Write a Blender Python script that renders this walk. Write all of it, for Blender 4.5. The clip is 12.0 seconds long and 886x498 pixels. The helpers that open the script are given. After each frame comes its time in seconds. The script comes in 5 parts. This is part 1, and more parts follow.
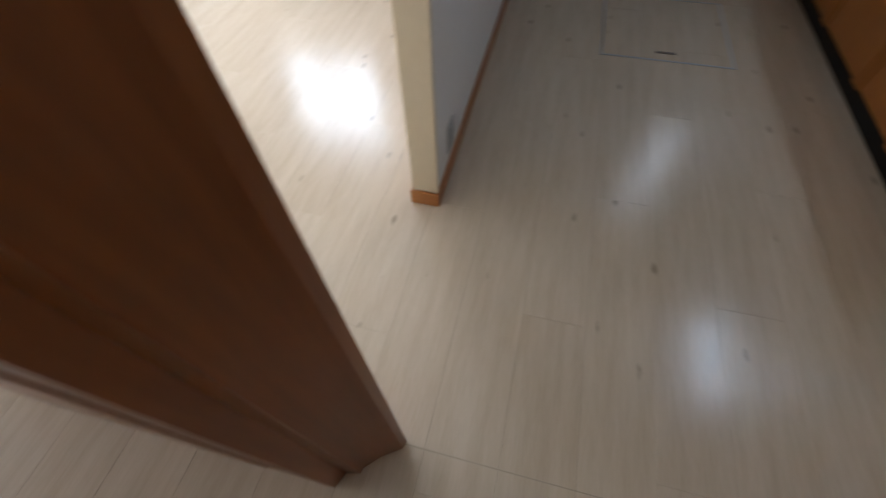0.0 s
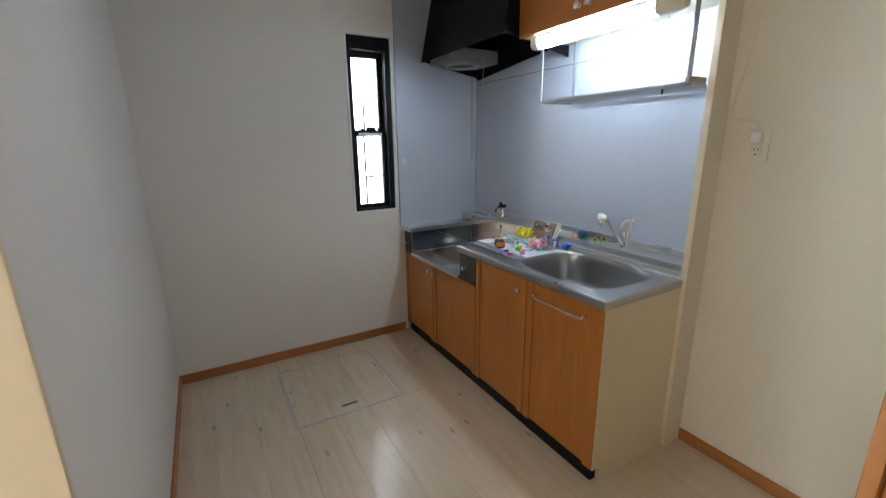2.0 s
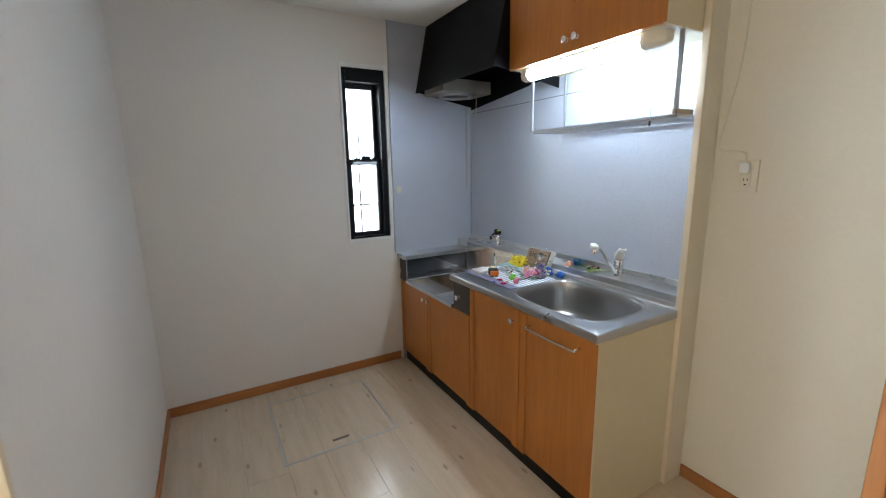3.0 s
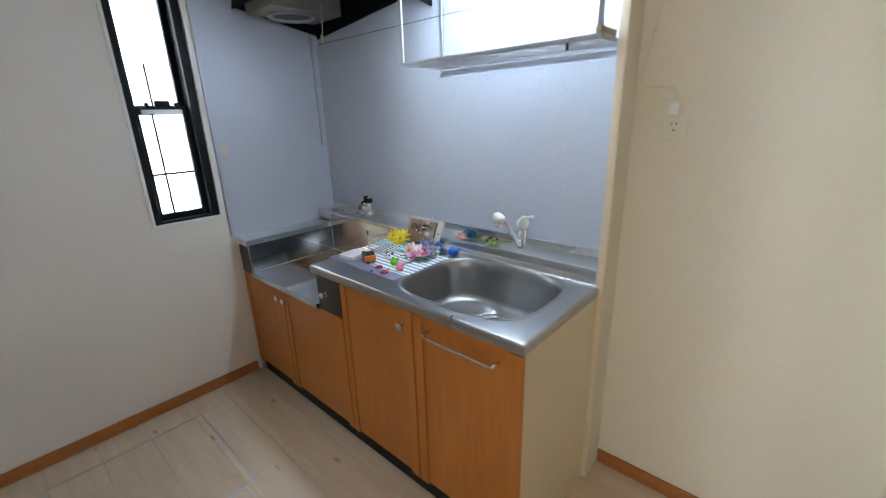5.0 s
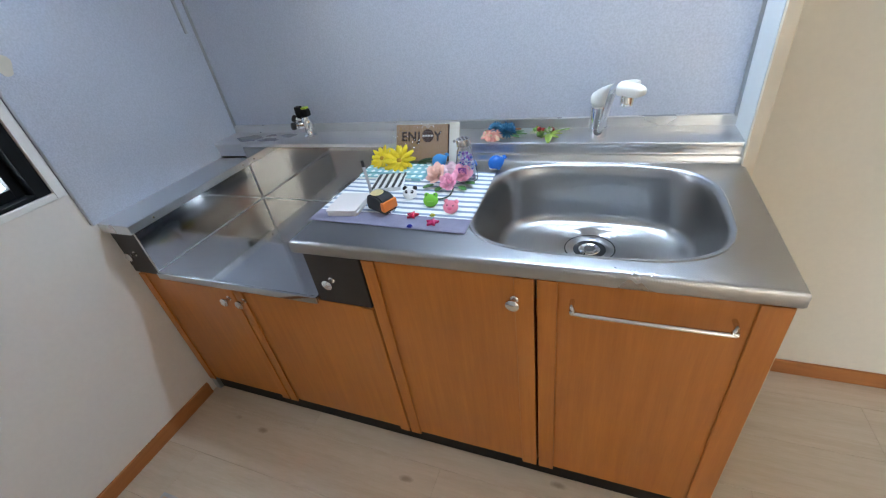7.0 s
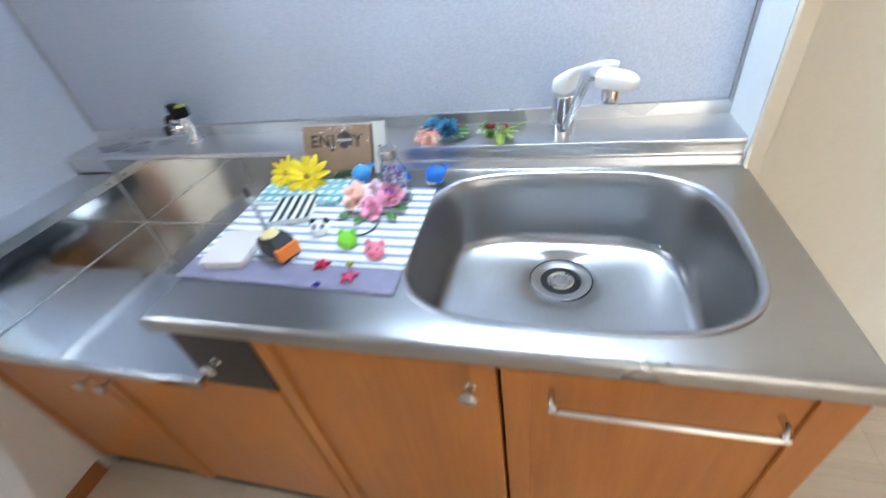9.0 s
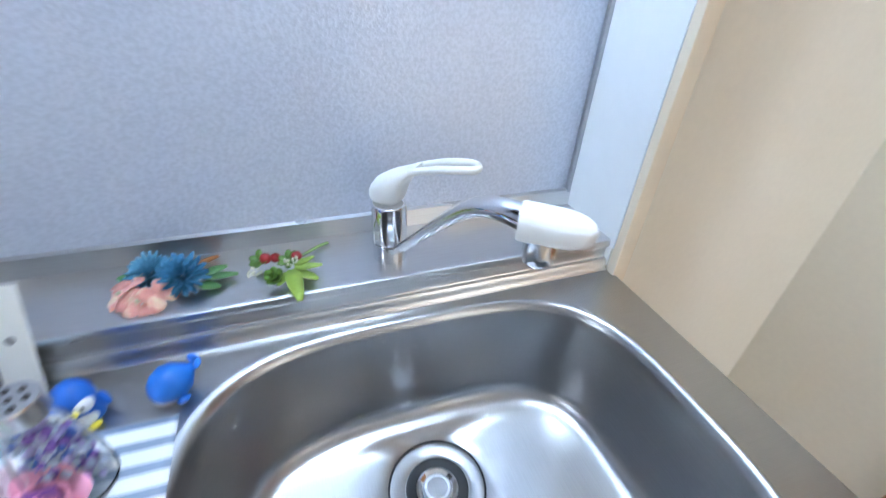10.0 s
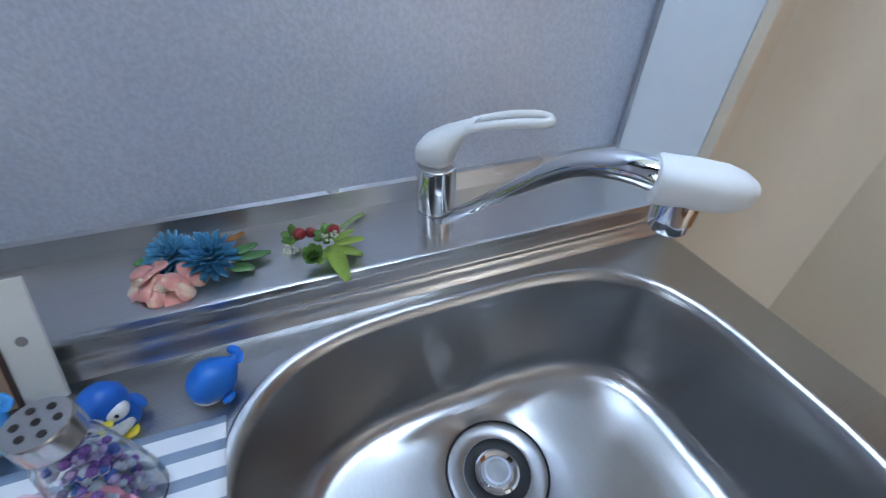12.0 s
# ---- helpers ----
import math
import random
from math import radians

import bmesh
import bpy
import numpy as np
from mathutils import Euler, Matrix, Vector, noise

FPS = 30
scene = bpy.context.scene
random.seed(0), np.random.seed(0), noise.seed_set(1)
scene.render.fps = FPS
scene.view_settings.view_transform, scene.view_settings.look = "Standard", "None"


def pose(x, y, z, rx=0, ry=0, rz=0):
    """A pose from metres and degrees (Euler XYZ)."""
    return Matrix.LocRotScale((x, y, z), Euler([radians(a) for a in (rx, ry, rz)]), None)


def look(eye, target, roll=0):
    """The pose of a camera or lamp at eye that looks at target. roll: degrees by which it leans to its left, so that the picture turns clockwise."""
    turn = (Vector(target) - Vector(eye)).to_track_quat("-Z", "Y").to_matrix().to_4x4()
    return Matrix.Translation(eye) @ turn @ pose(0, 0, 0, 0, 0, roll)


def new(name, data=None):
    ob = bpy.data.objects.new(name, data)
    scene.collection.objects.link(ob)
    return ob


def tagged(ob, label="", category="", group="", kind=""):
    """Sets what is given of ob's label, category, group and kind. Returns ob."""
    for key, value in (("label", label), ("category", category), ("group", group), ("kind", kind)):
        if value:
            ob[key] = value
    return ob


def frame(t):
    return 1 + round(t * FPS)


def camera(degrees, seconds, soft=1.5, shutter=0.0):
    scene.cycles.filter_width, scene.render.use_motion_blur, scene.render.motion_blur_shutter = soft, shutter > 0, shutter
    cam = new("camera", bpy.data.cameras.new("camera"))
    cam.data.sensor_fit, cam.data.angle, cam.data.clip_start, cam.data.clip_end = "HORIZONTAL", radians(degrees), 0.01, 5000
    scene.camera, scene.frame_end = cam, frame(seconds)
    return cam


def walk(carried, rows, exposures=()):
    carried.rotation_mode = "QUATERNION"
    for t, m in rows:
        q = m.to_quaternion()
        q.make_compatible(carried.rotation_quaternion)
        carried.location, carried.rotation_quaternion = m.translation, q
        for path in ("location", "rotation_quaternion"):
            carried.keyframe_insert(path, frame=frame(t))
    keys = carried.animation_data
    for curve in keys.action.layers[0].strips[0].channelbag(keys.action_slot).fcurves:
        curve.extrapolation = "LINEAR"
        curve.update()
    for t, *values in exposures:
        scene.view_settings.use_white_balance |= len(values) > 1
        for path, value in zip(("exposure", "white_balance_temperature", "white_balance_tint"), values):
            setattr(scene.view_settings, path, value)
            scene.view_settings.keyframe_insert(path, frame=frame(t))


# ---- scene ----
cam = camera(93.9, 12.0, soft=1.2, shutter=0.5)
PATH = [
    (0, (2.712, -1.815, 1.092), (1.630, -2.125, -0.552), -2.2),
    (0.5, (2.663, -1.786, 1.094), (1.466, -1.653, -0.503), 3.3),
    (1, (2.637, -1.719, 1.174), (1.192, -1.358, -0.16), -1.0),
    (1.5, (2.628, -1.762, 1.281), (0.98, -0.924, 0.518), -0.2),
    (2, (2.641, -1.816, 1.361), (0.962, -0.852, 0.861), -0.7),
    (2.5, (2.64, -1.827, 1.385), (0.958, -0.822, 0.986), -0.6),
    (2.7, (2.644, -1.807, 1.397), (0.941, -0.832, 1.008), -0.9),
    (4.3, (2.587, -1.559, 1.337), (0.938, -0.52, 0.887), -1.2),
    (4.5, (2.501, -1.513, 1.359), (0.968, -0.327, 0.866), -1.1),
    (5, (2.201, -1.448, 1.363), (0.925, -0.034, 0.751), -1.7),
    (5.5, (1.894, -1.359, 1.332), (0.612, -0.121, 0.425), -10.1),
    (6, (1.628, -1.287, 1.283), (0.617, 0.142, 0.316), -9.8),
    (6.5, (1.463, -1.265, 1.284), (0.693, 0.233, 0.206), -10.3),
    (8.3, (1.388, -1.234, 1.265), (0.748, 0.284, 0.131), -8.3),
    (8.5, (1.382, -1.19, 1.256), (0.778, 0.33, 0.106), -8.3),
    (9, (1.369, -0.955, 1.238), (0.869, 0.54, 0.006), -9.7),
    (9.5, (1.365, -0.741, 1.214), (1.371, 0.876, 0.037), -2.6),
    (10, (1.286, -0.544, 1.187), (1.877, 0.998, 0.058), 3.1),
    (10.5, (1.265, -0.467, 1.169), (2.012, 0.945, -0.035), 5.0),
    (11, (1.257, -0.456, 1.158), (1.971, 0.94, -0.083), 4.1),
    (11.5, (1.249, -0.464, 1.15), (1.931, 0.928, -0.114), 3.0),
    (12, (1.234, -0.473, 1.154), (1.831, 0.962, -0.104), 2.0),
]
walk(cam, [(t, look(eye, target, roll)) for t, eye, target, roll in PATH], [(0.0, -0.60, 5850, 12), (1.0, -0.55, 5850, 12), (1.5, -0.32, 6300, 11), (2.0, 0.18, 6400, 10), (2.5, 0.36, 6400, 10), (4.5, 0.50, 6350, 10), (5.5, 0.36, 6100, 10), (6.5, 0.60, 6000, 11), (8.5, 1.24, 5980, 11), (9.5, 1.1, 5850, 12), (10.2, 0.85, 5720, 13), (11.0, 0.62, 5720, 13), (12.0, 0.07, 5660, 14)])

# ---------------------------------------------------------------- world and light
world = bpy.data.worlds.new("world")
scene.world = world
world.use_nodes = True
wn = world.node_tree.nodes
sky = wn.new("ShaderNodeTexSky")
sky.sky_type, sky.sun_disc = "NISHITA", False
sky.sun_elevation, sky.sun_rotation = radians(38), radians(200)
wn["Background"].inputs["Strength"].default_value = 0.1
world.node_tree.links.new(sky.outputs[0], wn["Background"].inputs["Color"])


def area_lamp(name, m, sx, sy, watts, colour):
    d = bpy.data.lights.new(name, "AREA")
    d.shape, d.size, d.size_y, d.energy, d.color = "RECTANGLE", sx, sy, watts, colour
    ob = new(name, d)
    ob.matrix_world = m
    return ob


DAY = (0.86, 0.93, 1.0)
WARM_DAY = (0.95, 0.96, 1.0)
SOUTH_Y = -5.2
# daylight in the window openings; the hallway one is an added, unseen source
area_lamp("kitchen_window_daylight", look((-0.20, -0.815, 1.46), (1, -0.815, 1.46)), 0.30, 1.10, 7.5, DAY)
area_lamp("living_window_daylight", look((-0.20, -3.52, 1.22), (1, -3.52, 1.22)), 0.90, 0.98, 50, DAY)
area_lamp("balcony_daylight", look((1.22, SOUTH_Y - 0.20, 1.05), (1.22, 0, 1.05)), 1.70, 1.90, 36, WARM_DAY)
area_lamp("hallway_fill", look((3.30, SOUTH_Y - 0.20, 1.05), (3.30, 0, 1.05)), 0.85, 1.90, 28, WARM_DAY)
TUBE = 43.0

# ---------------------------------------------------------------- materials


def material(name):
    m = bpy.data.materials.new(name)
    m.use_nodes = True
    n = m.node_tree.nodes
    return m, n, m.node_tree.links, n["Principled BSDF"]


def coords(n, l, scale=(1, 1, 1), random=False):
    """Object-space coordinates, shifted per object where random is set."""
    tc = n.new("ShaderNodeTexCoord")
    mp = n.new("ShaderNodeMapping")
    mp.inputs["Scale"].default_value = scale
    if random:
        oi = n.new("ShaderNodeObjectInfo")
        mul = n.new("ShaderNodeMath")
        mul.operation = "MULTIPLY"
        mul.inputs[1].default_value = 37.0
        add = n.new("ShaderNodeVectorMath")
        add.operation = "ADD"
        l.new(oi.outputs["Random"], mul.inputs[0])
        l.new(tc.outputs["Object"], add.inputs[0])
        l.new(mul.outputs[0], add.inputs[1])
        l.new(add.outputs[0], mp.inputs["Vector"])
    else:
        l.new(tc.outputs["Object"], mp.inputs["Vector"])
    return mp.outputs[0]


def tex_noise(n, l, vec, scale, detail=4.0, rough=0.55):
    t = n.new("ShaderNodeTexNoise")
    t.inputs["Scale"].default_value, t.inputs["Detail"].default_value, t.inputs["Roughness"].default_value = scale, detail, rough
    l.new(vec, t.inputs["Vector"])
    return t.outputs["Fac"]


def ramp(n, l, fac, stops):
    r = n.new("ShaderNodeValToRGB")
    e = r.color_ramp.elements
    while len(e) < len(stops):
        e.new(0.5)
    for el, (p, c) in zip(e, stops):
        el.position, el.color = p, (*c, 1)
    l.new(fac, r.inputs["Fac"])
    return r.outputs["Color"]


def mix(n, l, fac, a, b, mode="MIX"):
    m = n.new("ShaderNodeMix")
    m.data_type, m.blend_type = "RGBA", mode
    for sock, v in ((m.inputs[0], fac), (m.inputs[6], a), (m.inputs[7], b)):
        if hasattr(v, "links"):
            l.new(v, sock)
        else:
            sock.default_value = v if isinstance(v, float) else (*v, 1)
    return m.outputs[2]


def bump(n, l, p, height, strength, distance=0.002):
    b = n.new("ShaderNodeBump")
    b.inputs["Strength"].default_value, b.inputs["Distance"].default_value = strength, distance
    l.new(height, b.inputs["Height"])
    l.new(b.outputs[0], p.inputs["Normal"])


def span(n, l, fac, lo, hi):
    m = n.new("ShaderNodeMapRange")
    m.inputs["To Min"].default_value, m.inputs["To Max"].default_value = lo, hi
    l.new(fac, m.inputs["Value"])
    return m.outputs[0]


def plain(name, colour, rough=0.5, metal=0.0, vary=0.12, scale=30.0, bumpy=0.0, stretch=(1, 1, 1), rvary=0.1, coat=0.0, sub=0.0, spec=0.5):
    """Colour with slight uneven tone, roughness and relief."""
    m, n, l, p = material(name)
    v = coords(n, l, stretch)
    f = tex_noise(n, l, v, scale)
    big = tex_noise(n, l, v, scale * 0.12, 3.0)
    d = tuple(c * (1 - vary) for c in colour)
    u = tuple(min(1, c * (1 + vary * 0.6)) for c in colour)
    c1 = ramp(n, l, f, [(0.3, d), (0.7, u)])
    c2 = ramp(n, l, big, [(0.3, d), (0.7, u)])
    l.new(mix(n, l, 0.5, c1, c2), p.inputs["Base Color"])
    l.new(span(n, l, big, max(0.02, rough - rvary), min(1, rough + rvary)), p.inputs["Roughness"])
    p.inputs["Metallic"].default_value = metal
    p.inputs["Coat Weight"].default_value = coat
    p.inputs["Specular IOR Level"].default_value = spec
    if sub:
        p.inputs["Subsurface Weight"].default_value = sub
        p.inputs["Subsurface Radius"].default_value = (0.01, 0.01, 0.01)
    if bumpy:
        bump(n, l, p, f, bumpy)
    return m


def wallpaper(name, colour):
    """Vinyl wallpaper: fine woven relief and faint large stains."""
    m, n, l, p = material(name)
    v = coords(n, l)
    fine = tex_noise(n, l, v, 420, 3.0)
    mid = tex_noise(n, l, v, 60, 4.0)
    big = tex_noise(n, l, v, 1.6, 4.0)
    a = tuple(c * 0.955 for c in colour)
    c = mix(n, l, 0.45, ramp(n, l, mid, [(0.35, a), (0.65, colour)]), ramp(n, l, big, [(0.3, tuple(q * 0.93 for q in colour)), (0.6, colour)]))
    l.new(c, p.inputs["Base Color"])
    p.inputs["Roughness"].default_value = 0.72
    bump(n, l, p, fine, 0.35, 0.0012)
    return m


def timber(name, dark, light, rough, axis, stretch=14.0, random=False, coat=0.0, scale=9.0):
    """Straight grained wood along one axis (0, 1 or 2)."""
    m, n, l, p = material(name)
    s = [stretch] * 3
    s[axis] = 1.0
    v = coords(n, l, tuple(s), random)
    g = tex_noise(n, l, v, scale * 0.35, 6.0, 0.62)
    fine = tex_noise(n, l, v, scale * 2.2, 3.0, 0.6)
    v2 = coords(n, l, (1, 1, 1), random)
    big = tex_noise(n, l, v2, 2.5, 3.0)
    mean = tuple((a + b) / 2 for a, b in zip(dark, light))
    c = ramp(n, l, g, [(0.32, dark), (0.52, mean), (0.7, light)])
    c = mix(n, l, 0.2, c, ramp(n, l, fine, [(0.35, dark), (0.65, light)]))
    c = mix(n, l, 0.3, c, ramp(n, l, big, [(0.35, tuple(q * 0.8 for q in mean)), (0.65, light)]))
    l.new(c, p.inputs["Base Color"])
    l.new(span(n, l, fine, rough - 0.05, rough + 0.09), p.inputs["Roughness"])
    p.inputs["Coat Weight"].default_value = coat
    bump(n, l, p, fine, 0.07, 0.0008)
    return m


def floor_wood():
    """Pale embossed plank with soft grain and small dark knots; each plank takes its own shift."""
    m, n, l, p = material("pale_plank")
    v = coords(n, l, (1.0, 9.0, 9.0), True)
    g = tex_noise(n, l, v, 3.2, 6.0, 0.6)
    fine = tex_noise(n, l, v, 24, 3.0, 0.6)
    light, mid_, dark = (0.69, 0.57, 0.435), (0.635, 0.515, 0.38), (0.565, 0.445, 0.315)
    c = ramp(n, l, g, [(0.3, dark), (0.5, mid_), (0.68, light)])
    c = mix(n, l, 0.25, c, ramp(n, l, fine, [(0.35, dark), (0.65, light)]))
    oi = n.new("ShaderNodeObjectInfo")
    c = mix(n, l, 0.10, c, ramp(n, l, oi.outputs["Random"], [(0.0, (0.50, 0.38, 0.25)), (0.5, (0.64, 0.52, 0.38)), (1.0, (0.76, 0.65, 0.5))]))
    vk = coords(n, l, (3.8, 9.0, 0.0), True)
    vo = n.new("ShaderNodeTexVoronoi")
    vo.inputs["Scale"].default_value, vo.inputs["Randomness"].default_value = 1.0, 1.0
    l.new(vk, vo.inputs["Vector"])
    warp = tex_noise(n, l, coords(n, l, (20, 20, 20), True), 3.0)
    add = n.new("ShaderNodeMath")
    add.operation = "MULTIPLY_ADD"
    l.new(warp, add.inputs[0])
    add.inputs[1].default_value = 0.09
    l.new(vo.outputs["Distance"], add.inputs[2])
    k = ramp(n, l, add.outputs[0], [(0.0, (0.7, 0.7, 0.7)), (0.09, (0.5, 0.5, 0.5)), (0.15, (0.0, 0.0, 0.0))])
    c = mix(n, l, k, c, (0.19, 0.125, 0.075))
    l.new(c, p.inputs["Base Color"])
    l.new(span(n, l, g, 0.17, 0.27), p.inputs["Roughness"])
    p.inputs["Specular IOR Level"].default_value = 0.55
    bump(n, l, p, mix(n, l, 0.5, g, fine), 0.10, 0.0012)
    return m


def steel(name, rough, axis, tone=0.60, embossed=False):
    """Brushed stainless steel, with smudges."""
    m, n, l, p = material(name)
    s = [240.0] * 3
    s[axis] = 8.0
    br = tex_noise(n, l, coords(n, l, tuple(s)), 3.0, 2.0)
    sm = tex_noise(n, l, coords(n, l), 5.0, 4.0)
    t = tone
    c = ramp(n, l, br, [(0.3, (t * 0.96, t * 0.96, t * 0.965)), (0.7, (t * 1.03, t * 1.03, t * 1.035))])
    l.new(c, p.inputs["Base Color"])
    p.inputs["Metallic"].default_value = 1.0
    l.new(span(n, l, sm, rough - 0.02, rough + 0.02), p.inputs["Roughness"])
    if embossed:
        mp = n.new("ShaderNodeMapping")
        mp.inputs["Rotation"].default_value = (0, 0, radians(45))
        mp.inputs["Scale"].default_value = (300, 300, 0)
        l.new(n.new("ShaderNodeTexCoord").outputs["Object"], mp.inputs["Vector"])
        vo = n.new("ShaderNodeTexVoronoi")
        vo.inputs["Randomness"].default_value, vo.inputs["Scale"].default_value = 0.0, 1.0
        l.new(mp.outputs[0], vo.inputs["Vector"])
        bump(n, l, p, ramp(n, l, vo.outputs["Distance"], [(0.15, (1, 1, 1)), (0.45, (0, 0, 0))]), 0.32, 0.0004)
    return m


def silver_panel():
    """Grey kitchen panel with a fine leathery pearl relief."""
    m, n, l, p = material("silver_panel")
    v = coords(n, l)
    f = tex_noise(n, l, v, 200, 2.0, 0.55)
    big = tex_noise(n, l, v, 2.2, 4.0)
    c = ramp(n, l, f, [(0.35, (0.495, 0.525, 0.602)), (0.65, (0.60, 0.63, 0.715))])
    c = mix(n, l, 0.2, c, ramp(n, l, big, [(0.3, (0.505, 0.535, 0.615)), (0.65, (0.585, 0.615, 0.70))]))
    l.new(c, p.inputs["Base Color"])
    p.inputs["Metallic"].default_value = 0.28
    l.new(span(n, l, big, 0.36, 0.44), p.inputs["Roughness"])
    bump(n, l, p, f, 0.62, 0.0012)
    return m


def glass(name, rough, colour=(1, 1, 1), relief=0.0):
    m, n, l, p = material(name)
    p.inputs["Base Color"].default_value = (*colour, 1)
    p.inputs["Transmission Weight"].default_value = 1.0
    p.inputs["Roughness"].default_value = rough
    p.inputs["IOR"].default_value = 1.45
    if relief:
        f = tex_noise(n, l, coords(n, l), 160, 2.0)
        bump(n, l, p, f, relief, 0.002)
    return m


def glow(name, colour, strength):
    m, n, l, p = material(name)
    p.inputs["Base Color"].default_value = (0.9, 0.9, 0.9, 1)
    p.inputs["Emission Color"].default_value = (*colour, 1)
    p.inputs["Emission Strength"].default_value = strength
    return m


WALL = wallpaper("white_wallpaper", (0.81, 0.77, 0.715))
CREAM = wallpaper("cream_wallpaper", (0.80, 0.74, 0.61))
CEIL = wallpaper("ceiling_paper", (0.82, 0.80, 0.75))
TRIM = plain("cream_trim", (0.78, 0.67, 0.50), 0.45, vary=0.04, bumpy=0.04)
SIDE = plain("cream_side_panel", (0.73, 0.65, 0.455), 0.42, vary=0.035, bumpy=0.03)
WHITE_PANEL = plain("white_panel", (0.80, 0.82, 0.82), 0.3, vary=0.03)
BASE = timber("orange_baseboard", (0.33, 0.115, 0.028), (0.50, 0.20, 0.055), 0.40, 0, random=True)
BASE_Y = timber("orange_baseboard_cross", (0.33, 0.115, 0.028), (0.50, 0.20, 0.055), 0.40, 1, random=True)
CAB = timber("orange_cabinet_wood", (0.39, 0.124, 0.015), (0.545, 0.197, 0.030), 0.34, 2, 18.0, random=True, coat=0.15)
DOORWOOD = timber("dark_door_wood", (0.17, 0.048, 0.010), (0.32, 0.100, 0.022), 0.30, 2, random=True)
JAMB = timber("jamb_wood", (0.30, 0.115, 0.03), (0.46, 0.19, 0.05), 0.36, 2, random=True)
FLOOR = floor_wood()
GAP = plain("joint_dark", (0.47, 0.375, 0.27), 0.7)
STEEL = steel("shelf_steel", 0.28, 0, 0.70)
STEEL_TOP = steel("worktop_steel", 0.28, 0, 0.47, True)
STEEL_SINK = steel("sink_steel", 0.285, 1, 0.44)
STEEL_WELL = steel("polished_steel", 0.08, 0, 0.56)
ALU = plain("aluminium", (0.50, 0.51, 0.53), 0.36, 1.0, vary=0.06)
CHROME = plain("chrome", (0.86, 0.87, 0.88), 0.06, 1.0, vary=0.03, rvary=0.03)
NICKEL = plain("satin_metal", (0.72, 0.71, 0.69), 0.22, 1.0, vary=0.05)
PANEL = silver_panel()
BLACK = plain("black_hood_paint", (0.006, 0.006, 0.007), 0.62, vary=0.2, bumpy=0.05, spec=0.12)
BLACKBOX = plain("dark_brown_panel", (0.030, 0.024, 0.021), 0.38, vary=0.2, bumpy=0.04)
KICK = plain("black_plinth", (0.010, 0.009, 0.009), 0.5, spec=0.2)
WINFRAME = plain("black_aluminium", (0.008, 0.009, 0.010), 0.42, 0.0, vary=0.2, spec=0.15)
WHITE = plain("white_plastic", (0.84, 0.84, 0.81), 0.28, vary=0.03)
IVORY = plain("ivory_plastic", (0.78, 0.72, 0.58), 0.4, vary=0.04)
CORD = plain("aged_cord", (0.42, 0.36, 0.26), 0.6)
FROST = glass("obscure_glass", 0.05, (0.95, 0.98, 0.97), 0.05)
CLEAR = glass("clear_glass", 0.02)
RUBBER = plain("black_rubber", (0.012, 0.012, 0.013), 0.45)
LAMPGLOW = glow("lit_tube", (0.66, 0.83, 1.0), TUBE)

# ---------------------------------------------------------------- mesh helpers


def put(bm, name, mats):
    me = bpy.data.meshes.new(name)
    bmesh.ops.recalc_face_normals(bm, faces=bm.faces)
    bm.to_mesh(me)
    bm.free()
    for mt in (mats if isinstance(mats, (list, tuple)) else [mats]):
        me.materials.append(mt)
    return me


def smooth(me, angle=40):
    for poly in me.polygons:
        poly.use_smooth = True
    me.set_sharp_from_angle(angle=radians(angle))


def even_flats(ob):
    """Keeps the broad faces of small bevelled meshes truly flat."""
    if len(ob.data.polygons) < 260:
        ob.modifiers.new("flat_faces", "WEIGHTED_NORMAL").keep_sharp = True


def part(name, bm, mats, parent, label="", shade=True):
    """One mesh, in world coordinates, under a thing or a part."""
    me = put(bm, name, mats)
    if shade:
        smooth(me)
    ob = new(name, me)
    if shade:
        even_flats(ob)
    ob.parent = parent
    if parent.type == "EMPTY":
        ob.matrix_parent_inverse = Matrix.Translation(parent.location).inverted()
    return tagged(ob, label)


def thing(name, at, label, category, group=""):
    ob = new(name)
    ob.location = at
    ob.empty_display_size = 0.05
    return tagged(ob, label, category, group)


def solid(name, bm, mats, label="", category="", group="", kind="", shade=True):
    """A top-level thing made of one mesh."""
    me = put(bm, name, mats)
    if shade:
        smooth(me)
    ob = new(name, me)
    if shade:
        even_flats(ob)
    return tagged(ob, label, category, group, kind)


def box(x0, x1, y0, y1, z0, z1, bev=0.0, bm=None, seg=2):
    bm = bm or bmesh.new()
    r = bmesh.ops.create_cube(bm, size=1.0, matrix=Matrix.Translation(((x0 + x1) / 2, (y0 + y1) / 2, (z0 + z1) / 2)) @ Matrix.Diagonal((x1 - x0, y1 - y0, z1 - z0, 1)))
    if bev:
        es = {e for v in r["verts"] for e in v.link_edges}
        bmesh.ops.bevel(bm, geom=list(es), offset=bev, segments=seg, affect="EDGES", profile=0.5)
    return bm


def ring_loft(rings, bm=None, cap0=True, cap1=True, closed=True):
    """Skin over rings of points, each with the same count."""
    bm = bm or bmesh.new()
    vs = [[bm.verts.new(p) for p in r] for r in rings]
    for a, b in zip(vs, vs[1:]):
        k = len(a)
        for i in range(k if closed else k - 1):
            j = (i + 1) % k
            bm.faces.new((a[i], a[j], b[j], b[i]))
    if cap0:
        bm.faces.new(vs[0][::-1])
    if cap1:
        bm.faces.new(vs[-1])
    return bm


